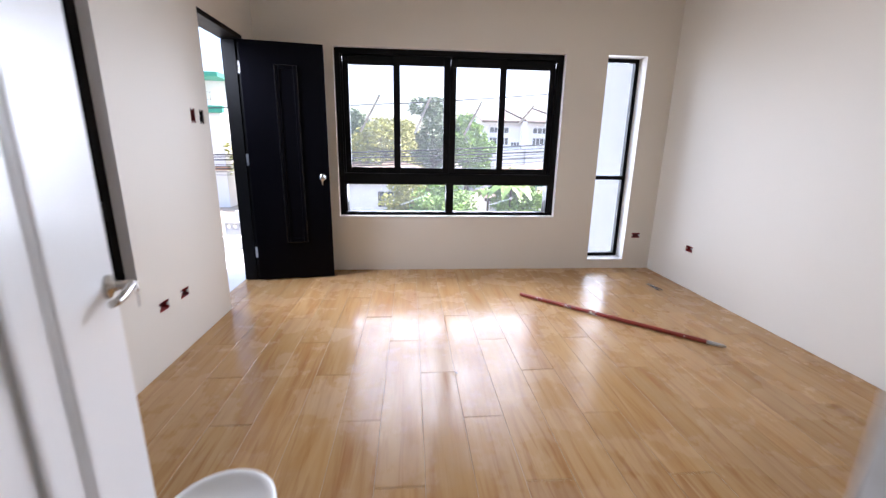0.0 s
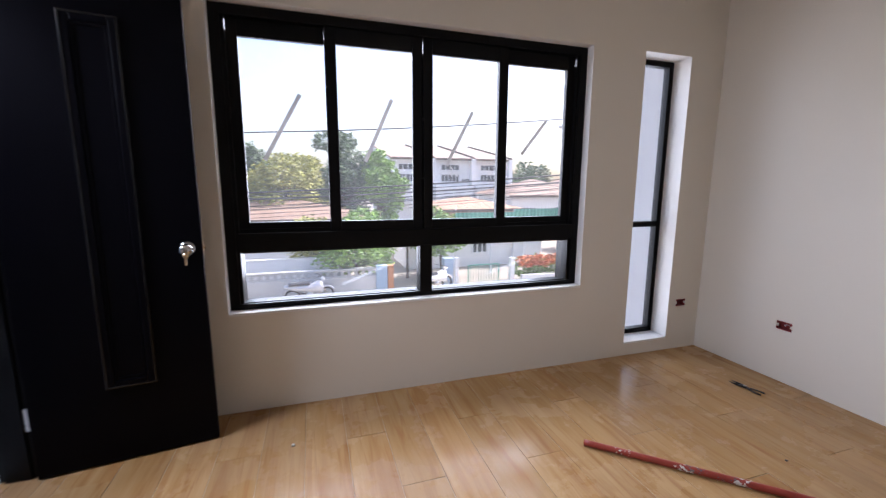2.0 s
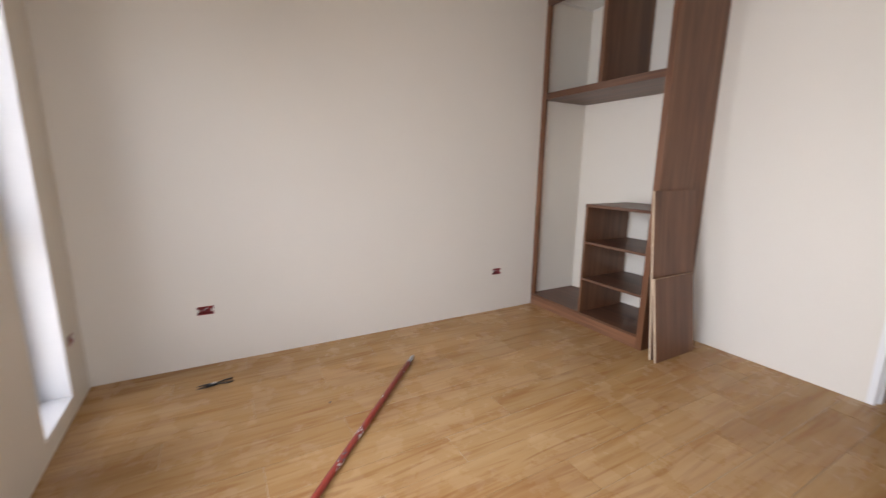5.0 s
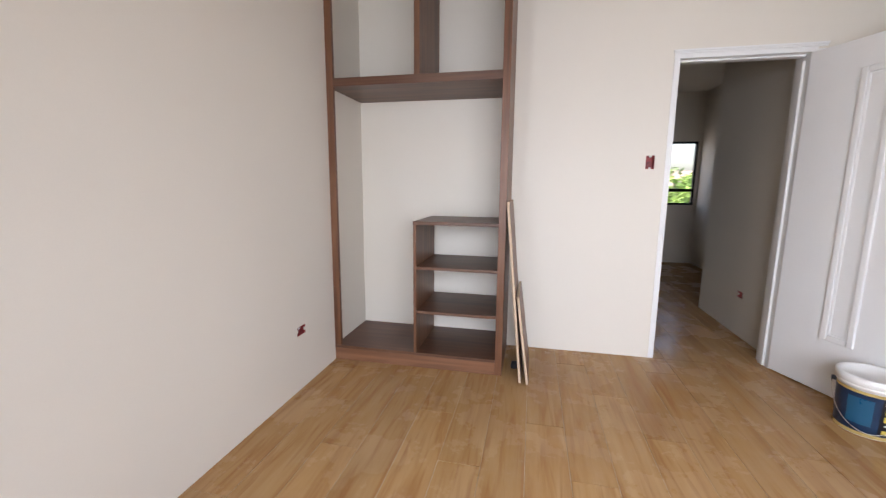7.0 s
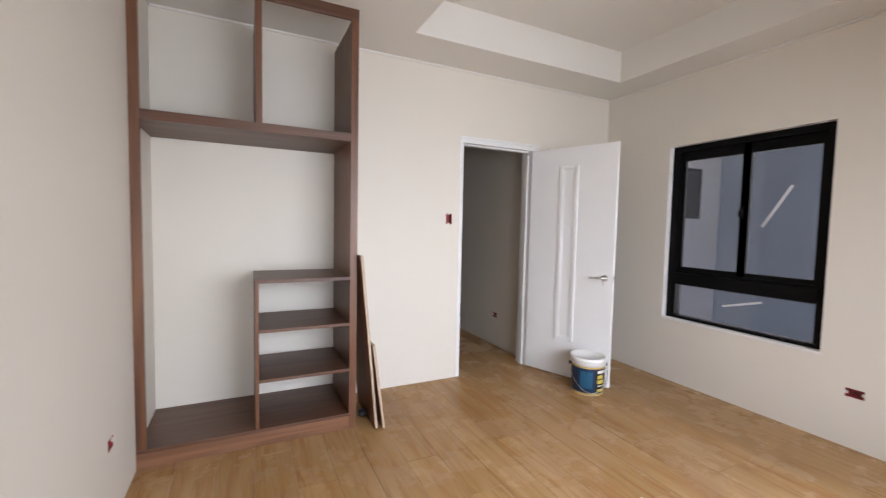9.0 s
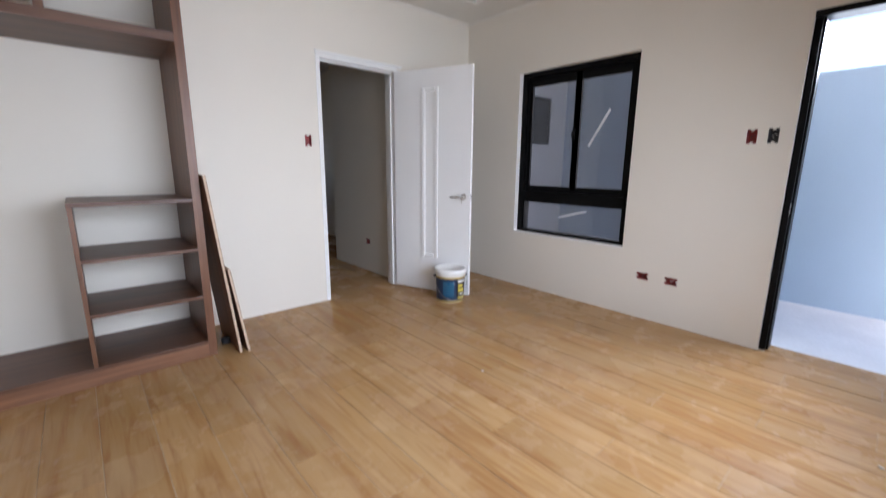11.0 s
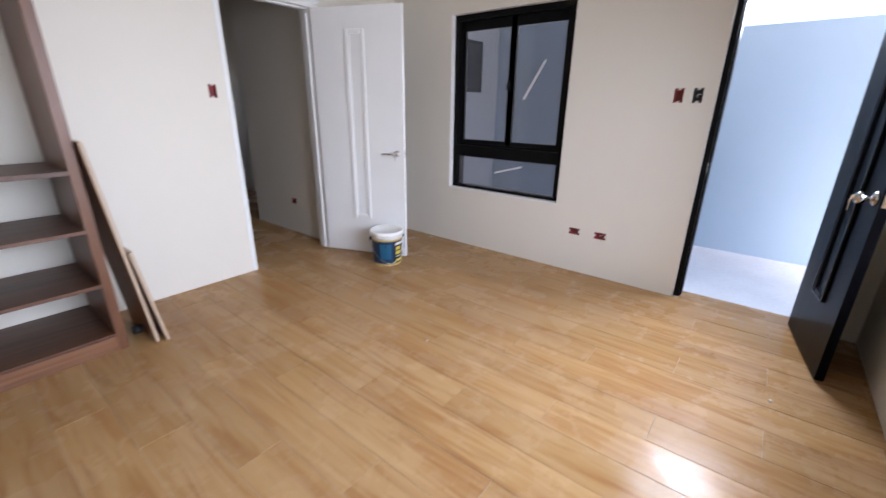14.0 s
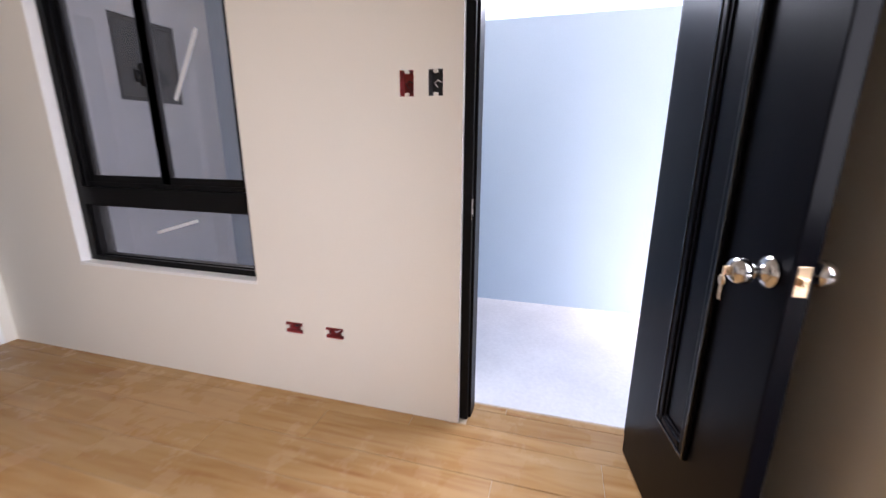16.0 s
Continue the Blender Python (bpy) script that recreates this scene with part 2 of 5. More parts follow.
M_GLASSGREY = glass_mat("grey_tinted_window_glass", (0.74, 0.70, 0.68))
M_BLUEGREY = mat("pale_blue_grey_stucco", (0.42, 0.54, 0.66), 0.75, var=0.07, scale=1.1, fine=90, bump=0.12)
M_LIGHTGREY = mat("light_grey_stucco", (0.66, 0.67, 0.69), 0.75, var=0.06, scale=1.0, fine=90, bump=0.1)
M_CONC = mat("dusty_concrete", (0.76, 0.755, 0.75), 0.8, var=0.2, scale=2.3, fine=45, bump=0.25)
M_EXTWHITE = mat("white_exterior_stucco", (0.74, 0.74, 0.75), 0.8, var=0.08, scale=0.8, fine=40, bump=0.12)


def pole_paint():
    m = mat("chipped_red_paint", (0.33, 0.045, 0.028), 0.42, var=0.3, scale=8, fine=60, bump=0.1)
    n, link = m.node_tree.nodes, m.node_tree.links.new
    b = n["Principled BSDF"]
    tc, mp = n.new("ShaderNodeTexCoord"), n.new("ShaderNodeMapping")
    mp.inputs["Scale"].default_value = (30, 42, 42)
    chip, where, mul = n.new("ShaderNodeTexNoise"), n.new("ShaderNodeTexNoise"), n.new("ShaderNodeMath")
    chip.inputs["Scale"].default_value, chip.inputs["Detail"].default_value = 2.0, 6
    where.inputs["Scale"].default_value = 9.0
    link(tc.outputs["Object"], mp.inputs[0]), link(mp.outputs[0], chip.inputs["Vector"]), link(tc.outputs["Object"], where.inputs["Vector"])
    mul.operation = 'MULTIPLY'
    link(chip.outputs[0], mul.inputs[0]), link(where.outputs[0], mul.inputs[1])
    sep, band, add = n.new("ShaderNodeSeparateXYZ"), n.new("ShaderNodeValToRGB"), n.new("ShaderNodeMath")
    link(tc.outputs["Object"], sep.inputs[0]), link(sep.outputs[0], band.inputs[0])
    for pos, v in ((0.0, 0.0), (0.36, 0.0), (0.42, 0.115), (0.70, 0.105), (0.78, 0.0)):
        e = band.color_ramp.elements.new(pos)
        e.color = (v, v, v, 1)
    band.color_ramp.elements[-1].color = (0, 0, 0, 1)
    add.operation = 'ADD'
    link(mul.outputs[0], add.inputs[0]), link(band.outputs[0], add.inputs[1])
    r = n.new("ShaderNodeValToRGB")
    r.color_ramp.elements[0].position, r.color_ramp.elements[1].position = 0.385, 0.405
    link(add.outputs[0], r.inputs[0])
    tone, mix = n.new("ShaderNodeValToRGB"), n.new("ShaderNodeMix")
    tone.color_ramp.interpolation = 'CONSTANT'
    tone.color_ramp.elements[0].color, tone.color_ramp.elements[1].color = (0.12, 0.13, 0.15, 1), (0.72, 0.69, 0.66, 1)
    tone.color_ramp.elements[1].position = 0.52
    link(where.outputs[0], tone.inputs[0])
    mix.data_type = 'RGBA'
    old = b.inputs["Base Color"].links[0].from_socket
    link(r.outputs[0], mix.inputs[0]), link(old, mix.inputs[6]), link(tone.outputs[0], mix.inputs[7])
    link(mix.outputs[2], b.inputs["Base Color"])
    return m


M_REDPOLE = pole_paint()
M_TIP = mat("paint_smeared_metal", (0.7, 0.66, 0.6), 0.6, var=0.5, scale=18, fine=70, bump=0.2, dark=(0.12, 0.11, 0.11))
M_TOOL = mat("worn_black_steel", (0.035, 0.033, 0.032), 0.45, 0.4, var=0.4, scale=30, fine=120, bump=0.05)
M_BUCKET = mat("white_plastic", (0.80, 0.79, 0.76), 0.35, var=0.04, scale=6, fine=50, bump=0.03)
M_LABEL = mat("dark_blue_printed_label", (0.006, 0.030, 0.075), 0.3, var=0.4, scale=7, fine=60, bump=0.0, dark=(0.006, 0.02, 0.06))
M_LABELGLOW = mat("teal_printed_label", (0.012, 0.095, 0.17), 0.3, var=0.4, scale=14, fine=60, bump=0.0, dark=(0.012, 0.09, 0.18))
M_LABELBLACK = mat("black_printed_label", (0.012, 0.013, 0.018), 0.3, var=0.3, scale=14, fine=60, bump=0.0)
M_GOLD = mat("gold_printed_band", (0.55, 0.40, 0.14), 0.4, var=0.2, scale=14, fine=60, bump=0.0)
M_YELLOW = mat("yellow_print", (0.68, 0.56, 0.10), 0.4, var=0.15, scale=40, fine=60, bump=0.0)
M_PRINTWHITE = mat("white_print", (0.78, 0.78, 0.78), 0.4, var=0.1, scale=40, fine=60, bump=0.0)

# ---------------------------------------------------------------- mesh helpers


def bx(bm, x0, x1, y0, y1, z0, z1, bevel=0.0):
    r = bmesh.ops.create_cube(bm, size=1.0)["verts"]
    for v in r:
        v.co = Vector((x0 + (v.co.x + 0.5) * (x1 - x0), y0 + (v.co.y + 0.5) * (y1 - y0), z0 + (v.co.z + 0.5) * (z1 - z0)))
    if bevel:
        es = list({e for v in r for e in v.link_edges})
        bmesh.ops.bevel(bm, geom=es, offset=bevel, segments=2, profile=0.6, affect='EDGES')
    return bm


def box(x0, x1, y0, y1, z0, z1, bevel=0.0):
    return bx(bmesh.new(), x0, x1, y0, y1, z0, z1, bevel)


def rod(bm, a, b, r0, r1=None, seg=14, caps=True):
    """A round bar from a to b."""
    a, b = Vector(a), Vector(b)
    r1 = r0 if r1 is None else r1
    q = (b - a).to_track_quat('Z', 'Y').to_matrix()
    ring = []
    for p, r in ((a, r0), (b, r1)):
        ring.append([bm.verts.new(p + q @ Vector((math.cos(t) * r, math.sin(t) * r, 0))) for t in (2 * math.pi * i / seg for i in range(seg))])
    for i in range(seg):
        bm.faces.new((ring[0][i], ring[0][(i + 1) % seg], ring[1][(i + 1) % seg], ring[1][i])).smooth = True
    if caps:
        bm.faces.new(ring[0][::-1]), bm.faces.new(ring[1])
    return bm


def tube(bm, pts, r, seg=8):
    """A bent round bar along points."""
    pts = [Vector(p) for p in pts]
    rings = []
    for i, p in enumerate(pts):
        d = (pts[min(i + 1, len(pts) - 1)] - pts[max(i - 1, 0)]).normalized()
        q = d.to_track_quat('Z', 'Y').to_matrix()
        rings.append([bm.verts.new(p + q @ Vector((math.cos(t) * r, math.sin(t) * r, 0))) for t in (2 * math.pi * k / seg for k in range(seg))])
    for a, b in zip(rings, rings[1:]):
        for k in range(seg):
            bm.faces.new((a[k], a[(k + 1) % seg], b[(k + 1) % seg], b[k])).smooth = True
    bm.faces.new(rings[0][::-1]), bm.faces.new(rings[-1])
    return bm


def lathe(bm, prof, centre=(0, 0, 0), seg=40, axis='Z', a0=0.0, a1=2 * math.pi):
    """A turned form: prof holds (radius, height)."""
    full = abs(a1 - a0 - 2 * math.pi) < 1e-6
    n = seg if full else seg + 1
    rings = []
    for r, h in prof:
        ring = []
        for i in range(n):
            t = a0 + (a1 - a0) * i / seg
            c, s = math.cos(t) * r, math.sin(t) * r
            p = {'Z': (c, s, h), 'Y': (c, h, s), 'X': (h, c, s)}[axis]
            ring.append(bm.verts.new(Vector(centre) + Vector(p)))
        rings.append(ring)
    for a, b in zip(rings, rings[1:]):
        for i in range(seg):
            j = (i + 1) % n
            try:
                bm.faces.new((a[i], a[j], b[j], b[i])).smooth = True
            except ValueError:
                pass
    bmesh.ops.remove_doubles(bm, verts=bm.verts[:], dist=1e-5)
    return bm


def ring_frame(bm, u0, u1, z0, z1, w, v0, v1, bevel=0.0):
    """A rectangular frame of bars in the u-z plane; w: (left, right, bottom, top) widths."""
    l, r, b, t = w
    bx(bm, u0, u0 + l, v0, v1, z0, z1, bevel)
    bx(bm, u1 - r, u1, v0, v1, z0, z1, bevel)
    bx(bm, u0 + l, u1 - r, v0, v1, z0, z0 + b, bevel)
    bx(bm, u0 + l, u1 - r, v0, v1, z1 - t, z1, bevel)
    return bm


def part(name, bm, material, parent=None, label=""):
    bmesh.ops.recalc_face_normals(bm, faces=bm.faces[:])
    me = bpy.data.meshes.new(name)
    bm.to_mesh(me)
    bm.free()
    me.materials.append(material)
    ob = new(name, me)
    if parent is not None:
        ob.parent = parent
    return tagged(ob, label)


def thing(name, label, category, m=None, group="", kind=""):
    e = new(name)
    e.empty_display_size = 0.1
    if m is not None:
        e.matrix_world = m
    return tagged(e, label, category, group, kind)


def pieces(name, mesh, parent, m):
    ob = new(name, mesh)
    ob.parent = parent
    ob.matrix_basis = m
    return ob


def wall(name, u0, u1, z0, z1, thick, holes, place, material, reveal=None):
    """A wall in local axes: u along, v from its inner face (0) outwards, z up. holes: (u0, u1, z0, z1, depth);
    a hole as deep as the wall goes through it, a shallower one is a pocket."""
    us = sorted({u0, u1, *(h[0] for h in holes), *(h[1] for h in holes)})
    zs = sorted({z0, z1, *(h[2] for h in holes), *(h[3] for h in holes)})

    def depth(i, j):
        if not (0 <= i < len(us) - 1 and 0 <= j < len(zs) - 1):
            return thick
        cu, cz = (us[i] + us[i + 1]) / 2, (zs[j] + zs[j + 1]) / 2
        return max([h[4] for h in holes if h[0] < cu < h[1] and h[2] < cz < h[3]], default=0.0)

    bm = bmesh.new()

    def quad(*ps, side=0):
        f = bm.faces.new([bm.verts.new(p) for p in ps])
        f.material_index = side

    for i in range(len(us) - 1):
        for j in range(len(zs) - 1):
            d, (a, b), (c, e) = depth(i, j), (us[i], us[i + 1]), (zs[j], zs[j + 1])
            if d < thick:
                quad((a, d, c), (b, d, c), (b, d, e), (a, d, e))
                quad((a, thick, c), (a, thick, e), (b, thick, e), (b, thick, c))
            for di, dj, p, q in ((-1, 0, (a, c), (a, e)), (1, 0, (b, c), (b, e)), (0, -1, (a, c), (b, c)), (0, 1, (a, e), (b, e))):
                o = depth(i + di, j + dj)
                if o > d:
                    inside = 0 <= i + di < len(us) - 1 and 0 <= j + dj < len(zs) - 1
                    quad((p[0], d, p[1]), (q[0], d, q[1]), (q[0], o, q[1]), (p[0], o, p[1]), side=1 if inside else 0)
    bmesh.ops.remove_doubles(bm, verts=bm.verts[:], dist=1e-5)
    ob = part(name, bm, material)
    ob.data.materials.append(reveal or material)
    ob.matrix_world = place
    return tagged(ob, "", "", "", "structure")


# ---------------------------------------------------------------- plan
XW, XE, YS, YN, ZC = -1.095, 2.866, 0.523, 4.372, 2.68
TH, THN = 0.16, 0.205
PN = pose(0, YN, 0)                       # local u = x, v = outwards (north)
PW = pose(XW, 0, 0, 0, 0, 90)             # local u = y, v = outwards (west)
PE = pose(XE, 0, 0, 0, 0, -90)            # local u = -y, v = outwards (east)
PS = pose(0, YS, 0, 0, 0, 180)            # local u = -x, v = outwards (south)
BW, BH, BD = 0.092, 0.056, 0.045          # outlet boxes


def pocket(u, z, upright=False):
    w, h = (BH, BW) if upright else (BW, BH)
    return (u - w / 2, u + w / 2, z - h / 2, z + h / 2, BD)


BOXES = [(PN, 2.69, 0.362, False), (PE, -3.762, 0.365, False), (PE, -1.486, 0.363, False), (PW, 2.563, 0.35, False),
         (PW, 2.777, 0.35, False), (PW, 3.150, 1.414, True), (PW, 3.262, 1.414, True), (PS, -0.75, 1.406, True)]


def pockets(place):
    return [pocket(u, z, up) for p, u, z, up in BOXES if p is place]


NW = (-0.408, 1.772, 0.563, 2.117)
SLIM = (2.18, 2.572, 0.10, 2.12)
WW = (1.236, 2.38, 0.564, 2.088)
BD_OPEN = (3.365, 4.115, 0.0, 2.11)
WD_OPEN = (-0.15, 0.655, 0.0, 2.10)
BATH_OPEN = (-1.03, -0.34, 0.0, 2.12)
wall("wall_north", XW - TH, XE, -0.2, 3.05, THN, [(*NW, THN), (*SLIM, THN)] + pockets(PN), PN, M_WALL, M_REVEAL)
wall("wall_west", YS - 0.15, YN, -0.2, 3.05, TH, [(*WW, TH), (BD_OPEN[0], BD_OPEN[1], -0.2, BD_OPEN[3], TH)] + pockets(PW), PW, M_WALL, M_REVEAL)
wall("wall_east", -YN - THN, -(YS - 0.15), -0.2, 3.05, TH, pockets(PE), PE, M_WALL)
wall("wall_south", -XE, -XW, -0.2, 3.05, 0.15, [(-0.655, 0.15, -0.2, 2.10, 0.15), (0.34, 1.03, -0.2, 2.12, 0.15)] + pockets(PS), PS, M_WALL)

# stepped ceiling: lowered border round a raised tray
bm = bmesh.new()
TX0, TX1, TY0, TY1, ZT = -0.745, 1.262, 0.96, 3.93, 2.95
bx(bm, XW, XE, YS, TY0, ZC, ZT), bx(bm, XW, XE, TY1, YN, ZC, ZT)
bx(bm, XW, TX0, TY0, TY1, ZC, ZT), bx(bm, TX1, XE, TY0, TY1, ZC, ZT)
bx(bm, XW, XE, YS, YN, ZT, 3.05)
tagged(part("ceiling", bm, M_CEIL), kind="structure")
# thin shadow-gap bead where wall and ceiling meet
bm = bmesh.new()
bx(bm, XW, XE, YS, YS + 0.012, ZC - 0.014, ZC), bx(bm, XW, XE, YN - 0.012, YN, ZC - 0.014, ZC)
bx(bm, XW, XW + 0.012, YS + 0.012, YN - 0.012, ZC - 0.014, ZC), bx(bm, XE - 0.012, XE, YS + 0.012, YN - 0.012, ZC - 0.014, ZC)
tagged(part("trim", bm, M_CEIL), kind="structure")
tagged(part("roof", box(XW - TH - 0.2, XE + 0.4, -4.2, 5.05, 3.05, 3.75), M_EXTWHITE), kind="structure")

# hall beyond the white door, and the dark bathroom beside it
HX, HX2, HY1, HY2 = -0.215, -1.05, -0.98, -3.68
wall("wall_hall_west", HY1, YS - 0.15, -0.2, 2.7, 0.09, [pocket(-0.18, 0.345)], pose(HX, 0, 0, 0, 0, 90), M_WALL)
BOXES.append((pose(HX, 0, 0, 0, 0, 90), -0.18, 0.345, False))
tagged(part("wall_hall_return", box(HX2, HX - 0.09, HY1, HY1 + 0.1, -0.2, 2.7), M_WALL), kind="structure")
tagged(part("wall_hall_side", box(HX2 - 0.12, HX2, HY2, HY1 + 0.1, -0.2, 2.7), M_WALL), kind="structure")
wall("wall_hall_end", -3.02, -HX2, -0.2, 2.7, 0.12, [(0.5, 1.0, 0.95, 1.95, 0.12)], pose(0, HY2, 0, 0, 0, 180), M_WALL)
tagged(part("wall_hall_east", box(2.86, 3.02, HY2, YS - 0.15, -0.2, 2.7), M_WALL), kind="structure")
tagged(part("ceiling_hall", box(HX2, 2.86, HY2, YS - 0.15, 2.7, 2.8), M_CEIL), kind="structure")
tagged(part("wall_bathroom", box(XW - 0.12, XW, HY1, YS - 0.15, -0.2, 2.7), M_WALL), kind="structure")
tagged(part("ceiling_bathroom", box(XW - 0.12, HX - 0.09, HY1 + 0.1, YS - 0.15, 2.7, 2.8), M_CEIL), kind="structure")
tagged(part("wall_bathroom_back", box(XW, HX2, HY1, HY1 + 0.1, -0.2, 2.7), M_WALL), kind="structure")

# balcony and light well to the west
BX0, BY0, BY1 = -2.69, 0.76, 5.36
tagged(part("balcony_floor", box(BX0, XW - TH, BY0, BY1, -0.25, -0.03), M_CONC), kind="structure")
tagged(part("wall_balcony_west", box(BX0 - 0.15, BX0, BY0 - 0.15, BY1 + 0.14, -3.2, 2.03), M_BLUEGREY), kind="structure")
tagged(part("wall_lightwell_west", box(BX0 - 0.15, BX0, BY0 - 0.15, 2.45, 2.03, 3.3), M_BLUEGREY), kind="structure")
tagged(part("roof_lightwell", box(BX0 - 0.15, XW - TH - 0.2, BY0 - 0.15, 2.45, 3.3, 3.5), M_EXTWHITE), kind="structure")
tagged(part("balcony_kerb", box(BX0, XW - TH, BY1, BY1 + 0.14, -0.25, 0.115, 0.006), M_CONC), kind="structure")
wall("wall_lightwell", -(XW - TH), -(BX0), -3.2, 3.05, 0.15, [(1.85, 2.345, 1.485, 2.045, 0.15)], pose(0, BY0, 0, 0, 0, 180), M_LIGHTGREY)
bm = bmesh.new()
near = [bm.verts.new((XE, y, z)) for y, z in ((YN + THN, -3.2), (6.0, -3.2), (6.0, -0.2), (6.46, 4.4), (YN + THN, 4.4))]
far = [bm.verts.new(q.co + Vector((0.16, 0, 0))) for q in near]
bm.faces.new(near), bm.faces.new(far[::-1])
for k in range(5):
    bm.faces.new((near[k], near[(k + 1) % 5], far[(k + 1) % 5], far[k]))
tagged(part("wall_wing", bm, M_EXTWHITE), kind="structure")
tagged(part("wall_lower_storey", box(XW - TH, XE, YN, YN + THN - 0.01, -3.2, -0.2), M_EXTWHITE), kind="structure")
tagged(part("lower_storey_side", box(XW - TH, XW - TH + 0.15, -3.8, YN, -3.2, -0.2), M_EXTWHITE), kind="structure")

# ---------------------------------------------------------------- windows


def pane(parent, u0, u1, v, z0, z1):
    return part("pane", box(u0, u1, v, v + 0.005, z0, z1), M_GLASS, parent)


def tape(parent, u0, z0, u1, z1, v, w=0.021, material=None):
    """A strip of protective tape stuck slantwise on the inner side of the glass."""
    a, b = Vector((u0, 0, z0)), Vector((u1, 0, z1))
    d = (b - a).normalized()
    s = Vector((-d.z, 0, d.x)) * (w / 2)
    bm = bmesh.new()
    near = [bm.verts.new(p + Vector((0, v, 0))) for p in (a - s, b - s, b + s, a + s)]
    far = [bm.verts.new(x.co + Vector((0, 0.0012, 0))) for x in near]
    bm.faces.new(near), bm.faces.new(far[::-1])
    for i in range(4):
        bm.faces.new((near[i], near[(i + 1) % 4], far[(i + 1) % 4], far[i]))
    return part("tape_strip", bm, material or M_TAPE, parent, "slanted white tape strip")


def latch(parent, u, v, z):
    bm = box(u - 0.011, u + 0.011, v - 0.012, v, z - 0.05, z + 0.05, 0.003)
    rod(bm, (u, v - 0.012, z + 0.01), (u, v - 0.03, z + 0.01), 0.009, 0.007, 12)
    bx(bm, u - 0.008, u + 0.008, v - 0.04, v - 0.028, z - 0.035, z + 0.02, 0.003)
    return part("latch", bm, M_BLACK, parent)


def sliding_window(name, place, o, v0, deep, mull, glass_up, glass_low, z_low, z_up, strips, low_strips):
    """A sliding window over fixed lower lights. o: opening; mull: the u's of centre posts; z_low and z_up: glass heights."""
    w = thing(name, "", "", place, kind="structure")
    u0, u1, z0, z1 = o
    bm = bmesh.new()
    ring_frame(bm, u0, u1, z0, z1, (0.068, 0.068, 0.022, 0.05), v0 + 0.012, v0 + deep, 0.003)
    ring_frame(bm, u0, u1, z0, z1, (0.05, 0.05, 0.022, 0.05), v0, v0 + 0.012, 0.002)
    zt0, zt1 = z_low[1] + 0.004, z_up[0] - 0.058
    bx(bm, u0 + 0.05, u1 - 0.05, v0 - 0.004, v0 + 0.095, zt0, zt1, 0.003)
    bx(bm, u0 + 0.05, u1 - 0.05, v0 + 0.028, v0 + 0.033, zt1, zt1 + 0.022)
    bx(bm, u0 + 0.05, u1 - 0.05, v0 + 0.062, v0 + 0.067, zt1, zt1 + 0.022)
    bx(bm, u0 + 0.05, u1 - 0.05, v0 - 0.002, v0 + 0.012, z0 + 0.022, z0 + 0.030)
    for a, b in mull:
        bx(bm, (a + b) / 2 - 0.036, (a + b) / 2 + 0.022, v0 + 0.045, v0 + 0.09, zt1, z1 - 0.05, 0.003)
        bx(bm, a, b, v0 - 0.002, v0 + 0.095, z0 + 0.022, zt0, 0.003)
    part("window_frame", bm, M_BLACK, w)
    for a, b in glass_low:
        bm = ring_frame(bmesh.new(), a - 0.010, b + 0.010, z_low[0] - 0.008, z_low[1] + 0.003, (0.012,) * 4, v0 + 0.030, v0 + 0.058, 0.002)
        light = part("fixed_light", bm, M_BLACK, w)
        pane(light, a, b, v0 + 0.042, z_low[0], z_low[1])
    for i, (a, b) in enumerate(glass_up):
        inner = i in (0, len(glass_up) - 1)
        v = v0 + (0.012 if not inner else 0.040)
        l = 0.056 if i % 2 == 0 else 0.060
        r = 0.056 if i % 2 == 1 else 0.060
        bm = ring_frame(bmesh.new(), a - l, b + r, z_up[0] - 0.062, z_up[1] + 0.088, (l, r, 0.060, 0.086), v, v + 0.024, 0.003)
        bx(bm, a - 0.004, a + 0.0, v - 0.003, v + 0.002, z_up[0], z_up[1])
        s = part("sash", bm, M_BLACK, w)
        pane(s, a - 0.002, b + 0.002, v + 0.010, z_up[0] - 0.002, z_up[1] + 0.002)
        for st in strips:
            if a < (st[0] + st[2]) / 2 < b:
                tape(s, *st, v + 0.0085, 0.021 if st[3] > st[1] else 0.007)
    for st in low_strips:
        tape(w, *st, v0 + 0.0405, 0.016, M_FILM if name == "window_1" else M_TAPE)
    if name != "window_1":
        latch(w, (glass_up[0][1] + glass_up[1][0]) / 2, v0 + 0.010, 1.50)
    else:
        bm = bmesh.new()
        for z in (1.28, 1.62):
            lathe(bm, [(0.0, -0.002), (0.006, -0.002), (0.007, 0.001)], (0.674, v0 + 0.011, z), 10, 'Y')
        part("screw_cap", bm, M_WIRE, w)
    sill = box(u0, u1, -0.004, v0, z0 - 0.016, z0 - 0.001, 0.002)
    part("window_sill", sill, M_REVEAL, w)
    return w


